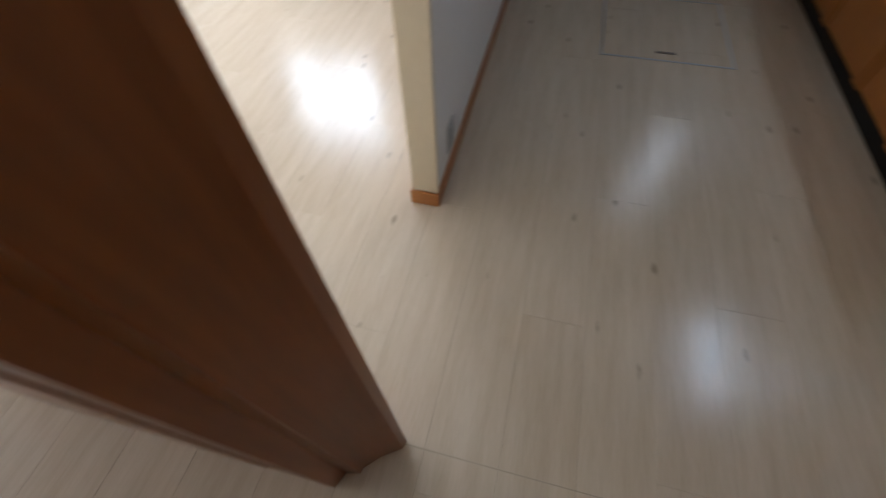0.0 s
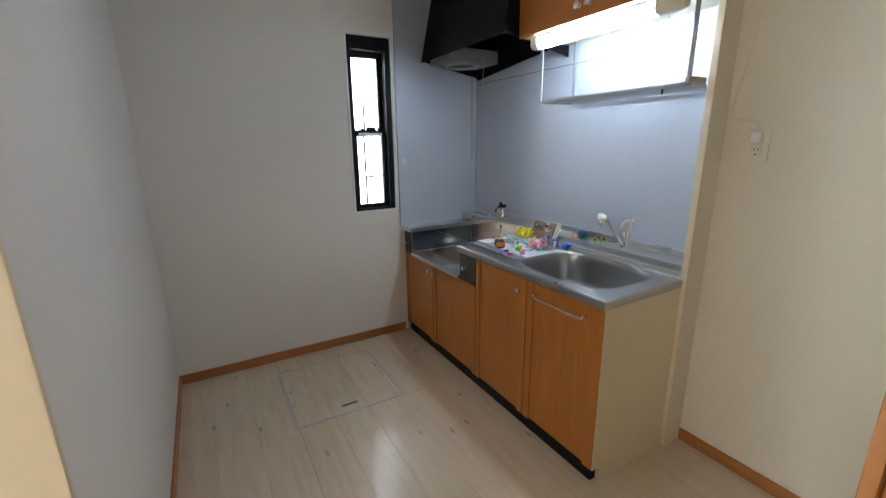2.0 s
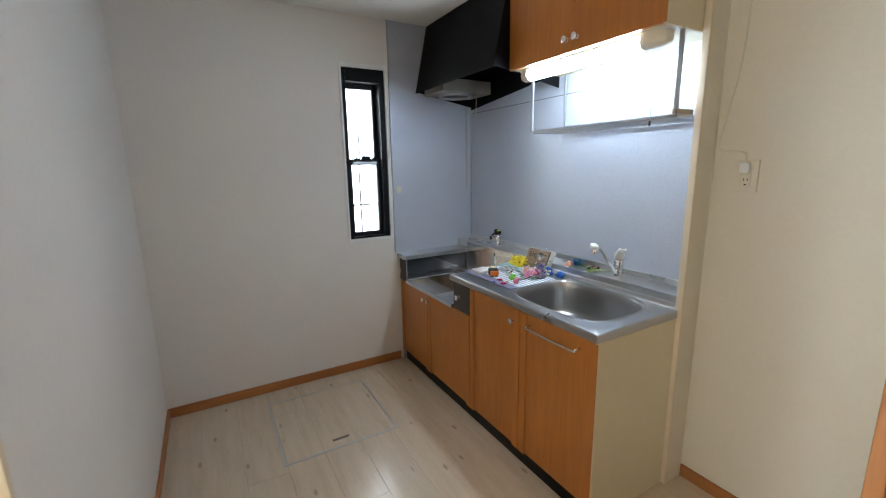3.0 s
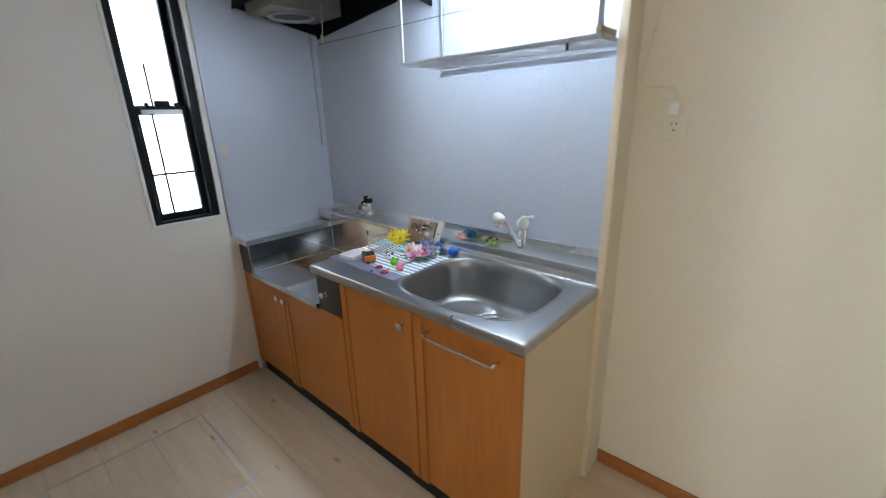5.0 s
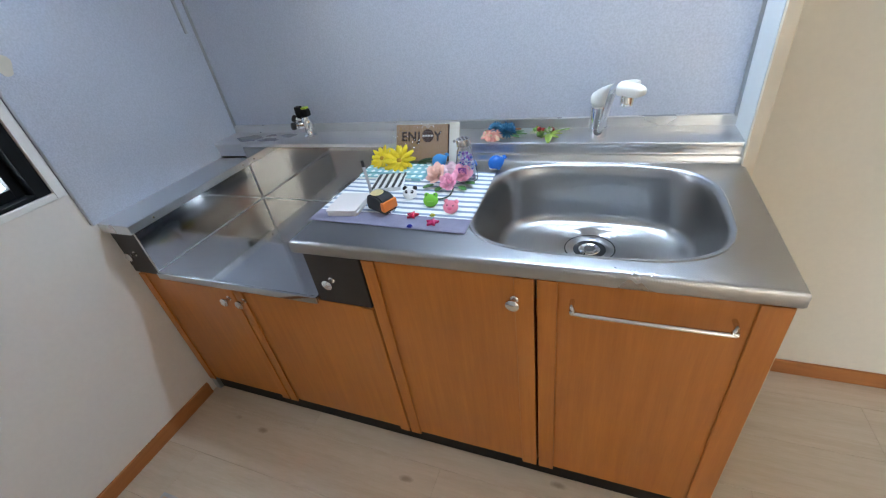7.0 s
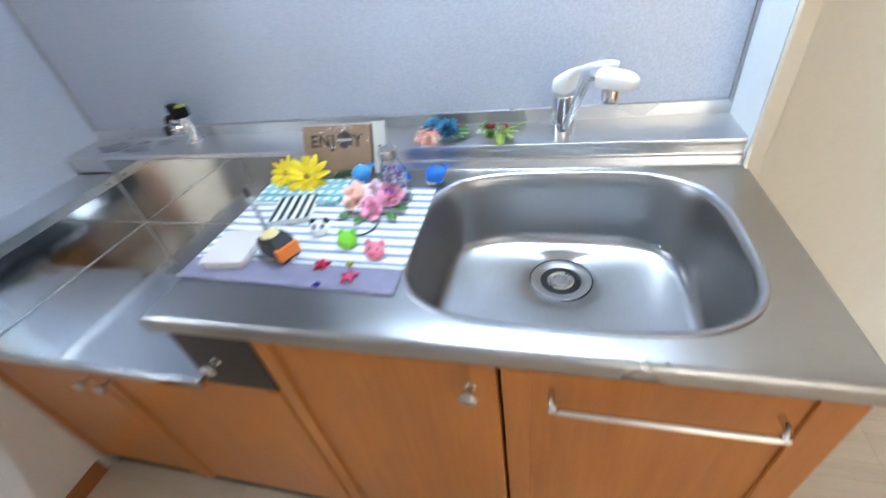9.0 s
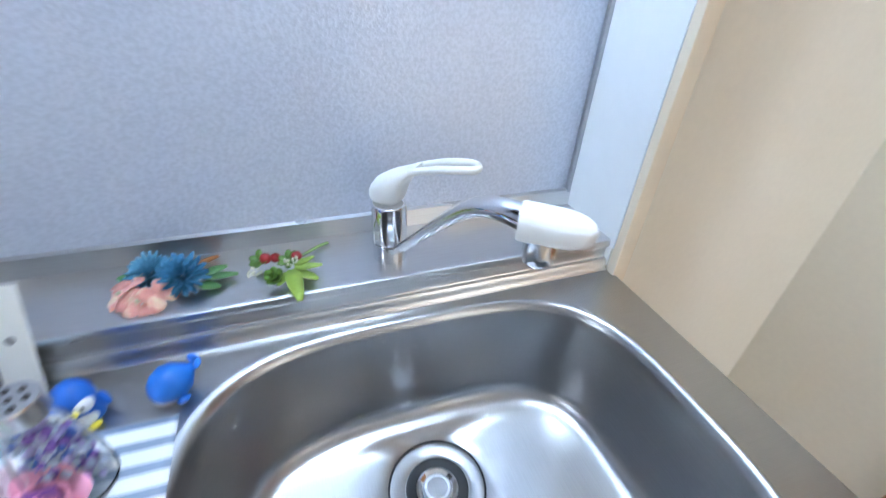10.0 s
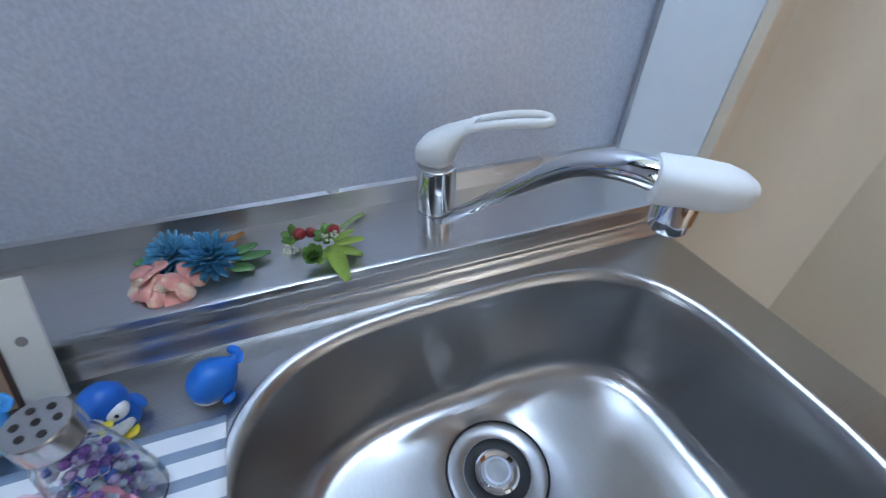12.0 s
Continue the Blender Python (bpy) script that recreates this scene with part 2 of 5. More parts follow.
def lathe(profile, m=None, seg=24, bm=None):
    """Turned shape: (radius, height) pairs about the local z axis of m."""
    m = m or Matrix()
    rings = [[m @ Vector((r * math.cos(2 * math.pi * i / seg), r * math.sin(2 * math.pi * i / seg), z)) for i in range(seg)] for r, z in profile]
    return ring_loft(rings, bm)


def tube(points, radius, seg=12, bm=None, flat=1.0):
    """Round bar along points; radius is a number or one per point; flat squeezes it in the vertical sense."""
    pts = [Vector(p) for p in points]
    rad = radius if isinstance(radius, (list, tuple)) else [radius] * len(pts)
    rings = []
    up = Vector((0, 0, 1))
    for i, p in enumerate(pts):
        d = (pts[min(i + 1, len(pts) - 1)] - pts[max(i - 1, 0)]).normalized()
        s = d.cross(up)
        s = s.normalized() if s.length > 0.05 else d.cross(Vector((0, 1, 0))).normalized()
        u = s.cross(d).normalized()
        rings.append([p + rad[i] * (math.cos(2 * math.pi * k / seg) * s + flat * math.sin(2 * math.pi * k / seg) * u) for k in range(seg)])
    return ring_loft(rings, bm)


def curve_pts(ctrl, steps=8):
    """Catmull-Rom points through the control points."""
    c = [Vector(p) for p in ctrl]
    c = [c[0] * 2 - c[1]] + c + [c[-1] * 2 - c[-2]]
    out = []
    for i in range(1, len(c) - 2):
        for s in range(steps):
            t = s / steps
            a, b, d, e = c[i - 1], c[i], c[i + 1], c[i + 2]
            out.append(0.5 * (2 * b + (d - a) * t + (2 * a - 5 * b + 4 * d - e) * t * t + (3 * b - a - 3 * d + e) * t ** 3))
    return out + [c[-2]]


def prism(outline, z0, z1, bm=None, m=None, bev=0.0):
    """Outline in x and y raised from z0 to z1."""
    m = m or Matrix()
    own = bmesh.new()
    ring_loft([[Vector((x, y, z0)) for x, y in outline], [Vector((x, y, z1)) for x, y in outline]], own)
    if bev:
        es = [e for e in own.edges if abs(e.verts[0].co.z - e.verts[1].co.z) < 1e-6]
        bmesh.ops.bevel(own, geom=es, offset=bev, segments=2, affect="EDGES")
    own.transform(m)
    if bm is None:
        return own
    me = bpy.data.meshes.new("tmp")
    own.to_mesh(me)
    own.free()
    bm.from_mesh(me)
    bpy.data.meshes.remove(me)
    return bm


def profile_x(profile, x0, x1, bm=None):
    """A (y, z) outline drawn along x."""
    return ring_loft([[(x0, y, z) for y, z in profile], [(x1, y, z) for y, z in profile]], bm)


def ball(m, u=20, v=12, bm=None):
    bm = bm or bmesh.new()
    bmesh.ops.create_uvsphere(bm, u_segments=u, v_segments=v, radius=1.0, matrix=m)
    return bm


def ellipsoid(c, r, rz=0.0, bm=None, u=20, v=12, rx=0.0, ry=0.0):
    return ball(pose(*c, rx, ry, rz) @ Matrix.Diagonal((*r, 1)), u, v, bm)


def rounded_rect(x0, x1, y0, y1, r, k=6):
    pts = []
    for cx, cy, a0 in ((x1 - r, y1 - r, 0), (x0 + r, y1 - r, 90), (x0 + r, y0 + r, 180), (x1 - r, y0 + r, 270)):
        for i in range(k + 1):
            a = radians(a0 + 90 * i / k)
            pts.append((cx + r * math.cos(a), cy + r * math.sin(a)))
    return pts


# ---------------------------------------------------------------- rooms
CH = 2.30            # ceiling height
EAST = 2.497          # wall with the doorway, kitchen face
HALL = 2.695         # its hall face
PY0, PY1 = -2.165, -2.085   # partition
SOUTH = SOUTH_Y
WINY0, WINY1, WINZ0, WINZ1 = -0.957, -0.675, 0.922, 1.997


def wall_with_holes(name, axis, a0, a1, b0, b1, holes, mats, label, z1=CH):
    """Wall of thickness a0..a1 across axis, running b0..b1, with (b, b, z, z) openings cut through."""
    bm = bmesh.new()
    cuts = sorted({b0, b1, *[h[0] for h in holes], *[h[1] for h in holes]})
    for c0, c1 in zip(cuts, cuts[1:]):
        gaps = sorted([(h[2], h[3]) for h in holes if h[0] <= c0 + 1e-6 and h[1] >= c1 - 1e-6])
        z = 0.0
        for g0, g1 in gaps + [(z1, z1)]:
            if g0 - z > 1e-4:
                if axis == "x":
                    box(a0, a1, c0, c1, z, g0, bm=bm)
                else:
                    box(c0, c1, a0, a1, z, g0, bm=bm)
            z = g1
    return solid(name, bm, mats, label, "wall", kind="structure", shade=False)


wall_with_holes("wall_west", "x", -0.14, 0.0, SOUTH, 0.12, [(WINY0, WINY1, WINZ0, WINZ1), (-3.98, -3.06, 0.72, 1.72)], WALL, "white wallpapered wall with a narrow window")
wall_with_holes("wall_north", "y", 0.0, 0.12, 0.0, 1.74, [], WALL, "kitchen back wall behind the silver panel")
wall_with_holes("wall_north_east", "y", -0.035, 0.12, 1.745, HALL, [], CREAM, "cream wallpapered wall beside the kitchen unit")
DOORY0, DOORY1, DOORZ = -1.97, -0.48, 2.02
wall_with_holes("wall_east", "x", EAST, HALL, DOORY1, -0.035, [], CREAM, "cream wallpapered wall end beside the sliding door")
wall_with_holes("wall_east_south", "x", 2.562, HALL - 0.036, SOUTH, -2.13, [], CREAM, "cream wallpapered wall beyond the doorway")
solid("wall_over_door", box(2.562, HALL - 0.036, -2.13, DOORY1, DOORZ, CH), CREAM, "cream wall over the doorway", "wall", kind="structure", shade=False)
wall_with_holes("wall_south", "y", SOUTH - 0.12, SOUTH, -0.14, 4.0, [(0.35, 2.10, 0.06, 2.02), (2.85, 3.75, 0.06, 2.02)], WALL, "white wallpapered far wall of the living room")
wall_with_holes("wall_hall_north", "y", -0.035, 0.12, HALL, 4.0, [], CREAM, "cream hallway end wall")
wall_with_holes("wall_hall_east", "x", 3.9, 4.0, SOUTH, -0.035, [], CREAM, "cream hallway side wall")
wall_with_holes("wall_partition", "y", PY0, PY1, 0.0, 1.800, [], WALL, "thin white wallpapered partition wall")
solid("trim_partition_end", box(1.800, 1.818, PY0 - 0.004, PY1 + 0.004, 0.055, CH, 0.003), TRIM, "cream painted end trim of the partition", "trim", kind="structure")
solid("ceiling", box(-0.14, 4.0, SOUTH - 0.12, 0.12, CH, CH + 0.1), CEIL, "plain off-white papered ceiling", "ceiling", kind="structure", shade=False)
solid("subfloor", box(-0.14, 4.0, SOUTH - 0.12, 0.12, -0.12, -0.004), GAP, "dark joints under the floor planks", "floor", kind="structure", shade=False)

# side wing that ends the kitchen recess
solid("wall_wing", box(1.724, 1.745, -0.140, 0.0, 0.0, CH), CREAM, "narrow cream wing wall closing the kitchen recess", "wall", kind="structure", shade=False)
solid("trim_wing_edge", box(1.720, 1.747, -0.156, -0.140, 0.0, CH, 0.003), TRIM, "cream painted edge trim of the wing wall", "trim", kind="structure")
solid("panel_wing", box(1.7195, 1.724, -0.140, -0.004, 0.84, CH), WHITE_PANEL, "glossy white side panel of the recess", "panel", kind="structure", shade=False)


def baseboard(x0, x1, y0, y1, mt):
    solid("baseboard", box(x0, x1, y0, y1, 0.0, 0.058, 0.003), mt, "orange-brown wooden baseboard", "baseboard", kind="structure")


baseboard(0.0, 0.010, PY1 + 0.010, -0.632, BASE_Y)
baseboard(0.0, 0.010, SOUTH, PY0 - 0.010, BASE_Y)
baseboard(0.0, 1.824, PY1, PY1 + 0.010, BASE)
baseboard(0.010, 1.824, PY0 - 0.010, PY0, BASE)
baseboard(1.818, 1.828, PY0 - 0.010, PY1 + 0.010, BASE_Y)
baseboard(1.747, EAST - 0.010, -0.045, -0.035, BASE)
baseboard(EAST - 0.010, EAST, DOORY1 + 0.03, -0.045, BASE_Y)

# silver panels of the recess, with a joint line and thin edge strips
recess = thing("kitchen_panel", (0.9, -0.002, 0.87), "silver-grey textured kitchen wall panel", "wall panel")
part("panel", box(0.004, 1.7195, -0.004, 0.0, 0.868, 1.757), PANEL, recess, shade=False)
part("panel", box(0.004, 1.7195, -0.004, 0.0, 1.760, CH), PANEL, recess, shade=False)
part("panel", box(0.0, 0.004, -0.640, 0.0, 0.795, CH), PANEL, recess, shade=False)
part("edge_strip", box(0.0, 0.009, -0.647, -0.640, 0.80, CH, 0.002), ALU, recess, "thin metal edge strip")
part("corner_strip", box(0.004, 0.012, -0.012, -0.004, 0.874, 1.757, 0.002), ALU, recess, "thin metal corner strip")
part("corner_strip", box(1.7115, 1.7195, -0.012, -0.004, 0.874, CH, 0.002), ALU, recess, "thin metal corner strip")
part("joint", box(0.012, 1.7115, -0.005, -0.003, 1.757, 1.760), BLACKBOX, recess, "dark joint line", shade=False)
part("runner", box(0.004, 0.012, -0.052, -0.044, 1.22, 1.80, 0.001), ALU, recess, "short metal runner")
stain = [(0.004, -0.60 + 0.020 * math.cos(a) * (1 + 0.2 * math.sin(3 * a)), 1.235 + 0.026 * math.sin(a)) for a in [2 * math.pi * i / 18 for i in range(18)]]
bm = bmesh.new()
ring_loft([[(x + 0.0008, y, z) for x, y, z in stain], [(x, y, z) for x, y, z in stain]], bm)
part("patch", bm, plain("glue_mark", (0.72, 0.68, 0.58), 0.6), recess, "old beige glue mark")

# ---------------------------------------------------------------- kitchen window


def kitchen_window():
    w = tagged(new("window_1"), "narrow black aluminium window with obscured glass, closed", "window", kind="structure")
    w.location = (0, (WINY0 + WINY1) / 2, WINZ0)
    y0, y1, z0, z1 = WINY0, WINY1, WINZ0, WINZ1
    lining = bmesh.new()
    for a in ((y0 - 0.014, y0, z0 - 0.018, z1 + 0.026), (y1, y1 + 0.026, z0 - 0.018, z1 + 0.026), (y0, y1, z0 - 0.018, z0), (y0, y1, z1, z1 + 0.026)):
        box(0.0, 0.007, a[0], a[1], a[2], a[3], 0.002, lining)
    part("window_lining", lining, WHITE, w, "white window lining")
    fr = bmesh.new()
    a0, a1 = y0, y1
    box(-0.135, -0.003, a0, a0 + 0.026, z0, z1, 0.002, fr)
    box(-0.135, -0.003, a1 - 0.036, a1, z0, z1, 0.002, fr)
    box(-0.135, -0.003, a0 + 0.026, a1 - 0.036, z0, z0 + 0.012, 0.002, fr)
    box(-0.135, -0.003, a0 + 0.026, a1 - 0.036, z1 - 0.080, z1, 0.002, fr)
    part("window_frame", fr, WINFRAME, w, "black aluminium frame")
    b0, b1 = a0 + 0.026, a1 - 0.036
    zm = z0 + 0.515
    for nm, q0, q1, xs in (("lower_sash", z0 + 0.012, zm, -0.050), ("upper_sash", zm - 0.02, z1 - 0.080, -0.085)):
        s = bmesh.new()
        box(xs - 0.014, xs + 0.014, b0, b0 + 0.022, q0, q1, 0.002, s)
        box(xs - 0.014, xs + 0.014, b1 - 0.026, b1, q0, q1, 0.002, s)
        box(xs - 0.014, xs + 0.014, b0 + 0.022, b1 - 0.026, q0, q0 + 0.028, 0.002, s)
        box(xs - 0.014, xs + 0.014, b0 + 0.022, b1 - 0.026, q1 - 0.034, q1, 0.002, s)
        sash = part(nm, s, WINFRAME, w)
        pane = part("pane", box(xs - 0.003, xs + 0.003, b0 + 0.020, b1 - 0.024, q0 + 0.026, q1 - 0.032), FROST, sash, "obscured wired glass", shade=False)
        pane.visible_shadow = False
    # pull rail with two finger catches
    c = bmesh.new()
    box(-0.036, -0.022, b0 + 0.03, b1 - 0.03, zm - 0.030, zm - 0.012, 0.002, c)
    part("pull_rail", c, ALU, w, "grey pull rail")
    c = bmesh.new()
    for q in (b0 + 0.045, b1 - 0.06):
        box(-0.036, -0.012, q, q + 0.016, zm - 0.008, zm + 0.018, 0.003, c)
    box(-0.036, -0.016, b0 + 0.085, b1 - 0.075, zm - 0.004, zm + 0.026, 0.004, c)
    part("catch", c, WINFRAME, w, "black sash catch")
    part("latch", box(-0.020, -0.004, a1 - 0.022, a1 - 0.008, z0 + 0.72, z0 + 0.76, 0.003), ALU, w, "small side latch")
    # security bars outside
    g = bmesh.new()
    box(-0.0570, -0.0535, -0.862, -0.8520, z0 + 0.03, z0 + 0.49, bm=g)
    box(-0.0930, -0.0885, -0.842, -0.832, z0 + 0.50, z0 + 0.70, bm=g)
    for z in (z0 + 0.215,):
        box(-0.0570, -0.0535, b0 + 0.021, b1 - 0.025, z, z + 0.010, bm=g)
    part("bar", g, WINFRAME, w, "thin bars behind the glass")
    return w


kitchen_window()


def living_window():
    w = tagged(new("window_2"), "wide living room window letting in daylight", "window", kind="structure")
    w.location = (0, -3.52, 0.72)
    fr = bmesh.new()
    for a in ((-3.98, -3.94, 0.72, 1.72), (-3.10, -3.06, 0.72, 1.72), (-3.94, -3.10, 0.72, 0.76), (-3.94, -3.10, 1.68, 1.72), (-3.535, -3.505, 0.76, 1.68)):
        box(-0.11, -0.01, a[0], a[1], a[2], a[3], 0.002, fr)
    part("window_frame", fr, WINFRAME, w)
    for a, b in ((-3.94, -3.535), (-3.505, -3.10)):
        p = part("pane", box(-0.063, -0.057, a, b, 0.76, 1.68), FROST, w, shade=False)
        p.visible_shadow = False


living_window()



def balcony_window(name, x0, x1, label):
    """Full-height sliding window in the south wall."""
    w = tagged(new(name), label, "window", kind="structure")
    w.location = ((x0 + x1) / 2, SOUTH, 0.06)
    fr = bmesh.new()
    m = (x0 + x1) / 2
    for a in ((x0, x0 + 0.04, 0.06, 2.02), (x1 - 0.04, x1, 0.06, 2.02), (x0 + 0.04, x1 - 0.04, 0.06, 0.11), (x0 + 0.04, x1 - 0.04, 1.97, 2.02), (m - 0.025, m + 0.025, 0.11, 1.97)):
        box(a[0], a[1], SOUTH - 0.11, SOUTH - 0.01, a[2], a[3], 0.002, fr)
    part("window_frame", fr, WINFRAME, w)
    for a, b in ((x0 + 0.04, m - 0.025), (m + 0.025, x1 - 0.04)):
        p = part("pane", box(a, b, SOUTH - 0.063, SOUTH - 0.057, 0.11, 1.97), FROST, w, shade=False)
        p.visible_shadow = False


balcony_window("window_3", 0.35, 2.10, "full-height living room window letting in daylight")
# unseen window, added as the opening for the hallway fill light
balcony_window("window_4", 2.85, 3.75, "unseen full-height hallway window, added to light the hall")

# ---------------------------------------------------------------- doorway
door_frame = tagged(new("door_1"), "brown wooden door frame of a sliding door", "door frame", kind="structure")
door_frame.location = (2.6, (DOORY0 + DOORY1) / 2, 0)
post = [(2.562, -1.968), (2.580, -1.972), (2.612, -2.020), (2.640, -2.050), (2.655, -2.052), (2.660, -2.086), (2.697, -2.100), (2.697, -2.130), (2.562, -2.130)]
part("jamb", prism(post, 0.0, CH, bev=0.002), DOORWOOD, door_frame, "dark moulded wooden jamb")
part("jamb", box(EAST - 0.012, HALL + 0.012, DOORY1 - 0.004, DOORY1 + 0.022, 0.0, DOORZ, 0.003), JAMB, door_frame, "orange-brown jamb")
part("casing", box(EAST - 0.012, EAST, DOORY1 + 0.022, DOORY1 + 0.030, 0.0, DOORZ, 0.002), JAMB, door_frame)
part("head_jamb", box(2.545, HALL + 0.012, -1.97, DOORY1 - 0.004, DOORZ - 0.03, DOORZ, 0.003), JAMB, door_frame)
part("threshold_joint", box(2.568, 2.571, -1.97, -1.31, -0.004, 0.0006), GAP, door_frame, "thin floor joint")

sliding = thing("sliding_door", (2.58, -0.88, 0), "orange-brown wooden sliding door pushed open", "door")
part("leaf", box(2.566, 2.596, -1.285, DOORY1 - 0.006, 0.006, DOORZ - 0.032, 0.003), JAMB, sliding)
part("edge_strip", box(2.552, 2.566, -1.297, -1.262, 0.004, DOORZ - 0.034, 0.003), JAMB, sliding, "raised edge strip")
part("edge_strip", box(2.552, 2.566, -1.250, -1.236, 0.004, DOORZ - 0.034, 0.003), JAMB, sliding, "raised edge strip")
for ya, yb in ((-1.262, -1.250), (-1.236, -1.206)):
    part("groove", box(2.5640, 2.5675, ya, yb, 0.004, DOORZ - 0.034), KICK, sliding, "dark groove", shade=False)

door_leaf = thing("door", (HALL - 0.02, -2.5, 0), "dark brown wooden door standing against the hallway wall", "door")
part("leaf", box(HALL - 0.035, HALL + 0.001, -2.98, -2.131, 0.006, 2.0, 0.004), DOORWOOD, door_leaf)
part("panel", box(HALL + 0.001, HALL + 0.005, -2.90, -2.22, 0.12, 1.90, 0.002), DOORWOOD, door_leaf)

# ---------------------------------------------------------------- kitchen unit
FRONT = -0.628       # front of the worktop
DOORF = -0.615       # door faces


def cabinet_door(name, x0, x1, z0, z1, parent, left=0.034, right=0.034):
    """Slab with a raised, rounded upright along either side."""
    bm = box(x0 + 0.0015, x1 - 0.0015, DOORF + 0.003, DOORF + 0.020, z0, z1, 0.002)
    d = part(name, bm, CAB, parent)
    for a, b in ((x0 + 0.0015, x0 + left), (x1 - right, x1 - 0.0015)):
        st = box(a, b, DOORF - 0.003, DOORF + 0.003, z0 - 0.006, z1, 0.0025)
        part("stile", st, CAB, d)
    return d


def knob(x, z, parent, y=DOORF - 0.003, r=0.0145):
    m = pose(x, y, z, 90, 0, 0)
    return part("knob", lathe([(0.009, 0), (0.009, 0.002), (0.0055, 0.004), (0.0055, 0.012), (r * 0.8, 0.016), (r, 0.019), (r, 0.023), (r * 0.7, 0.026), (0.001, 0.0265)], m, 20), NICKEL, parent, "satin metal knob")


def gas_cabinet():
    c = thing("gas_table_cabinet", (0.45, -0.3, 0), "low orange wooden cabinet with a polished steel cooker recess", "cabinet")
    part("body", box(0.012, 0.898, DOORF + 0.021, -0.02, 0.07, 0.598), CAB, c, shade=False)
    part("plinth", box(0.03, 0.90, DOORF + 0.018, DOORF + 0.060, 0.0, 0.07), KICK, c, "recessed black plinth", shade=False)
    part("end_foot", box(0.002, 0.030, DOORF + 0.004, DOORF + 0.03, 0.0, 0.068, 0.002), ALU, c, "small grey end piece")
    d = cabinet_door("cabinet_door", 0.012, 0.414, 0.075, 0.600, c)
    knob(0.388, 0.555, d)
    d = cabinet_door("cabinet_door", 0.417, 0.899, 0.075, 0.600, c)
    knob(0.447, 0.555, d)
    for x0, x1, kx in ((0.004, 0.136, 0.065), (0.738, 0.897, 0.800)):
        f = part("control_panel", box(x0, x1, DOORF - 0.001, DOORF + 0.018, 0.604, 0.764, 0.003), BLACKBOX, c, "dark brown front panel")
        knob(kx, 0.683, f, DOORF - 0.001)
    # polished recess: floor, left cheek, back and right cheek
    t = 0.626
    w = bmesh.new()
    box(0.137, 0.740, FRONT + 0.004, -0.128, t - 0.006, t, 0.0015, w)
    box(0.137, 0.740, FRONT - 0.004, FRONT + 0.004, t - 0.022, t + 0.001, 0.0025, w)
    part("recess_floor", w, STEEL_WELL, c, "polished steel cooker floor")
    part("recess_back", box(0.140, 0.745, -0.130, -0.122, t - 0.004, 0.838, 0.001), STEEL_WELL, c, "polished steel splash plate")
    part("recess_cheek", box(0.128, 0.137, FRONT + 0.006, -0.124, t - 0.004, 0.792, 0.0015), STEEL_WELL, c, "polished steel cheek")
    part("recess_cheek", box(0.738, 0.746, FRONT + 0.02, -0.124, t - 0.004, 0.770, 0.0015), STEEL_WELL, c, "polished steel cheek")
    # thin weld beads where the plates meet
    beads = bmesh.new()
    box(0.137, 0.1395, -0.1325, -0.130, t, 0.80, bm=beads)
    box(0.1395, 0.738, -0.1325, -0.130, t, t + 0.0022, bm=beads)
    box(0.137, 0.1392, FRONT + 0.01, -0.133, t, t + 0.0022, bm=beads)
    part("bead", beads, ALU, c, "bright folded joint")
    led = ring_loft([[(x, FRONT - 0.002 + 0.004 * k, z) for x, z in ((0.001, 0.765), (0.001, 0.790), (0.003, 0.795), (0.134, 0.795), (0.1385, 0.792), (0.1385, 0.768), (0.134, 0.765))] for k in (0, 0)][:1] +
                    [[(x, y, z) for x, z in ((0.001, 0.765), (0.001, 0.790), (0.003, 0.795), (0.134, 0.795), (0.1385, 0.792), (0.1385, 0.768), (0.134, 0.765))] for y in (-0.127,)])
    part("side_ledge", led, STEEL, c, "brushed steel side ledge")
    part("screw", lathe([(0.004, 0), (0.004, 0.001), (0.002, 0.0018)], pose(0.1388, -0.55, 0.780, 0, 90, 0), 10), NICKEL, c)
    part("screw", lathe([(0.004, 0), (0.004, 0.001), (0.002, 0.0018)], pose(0.1388, -0.16, 0.780, 0, 90, 0), 10), NICKEL, c)
    return c


gas_cabinet()


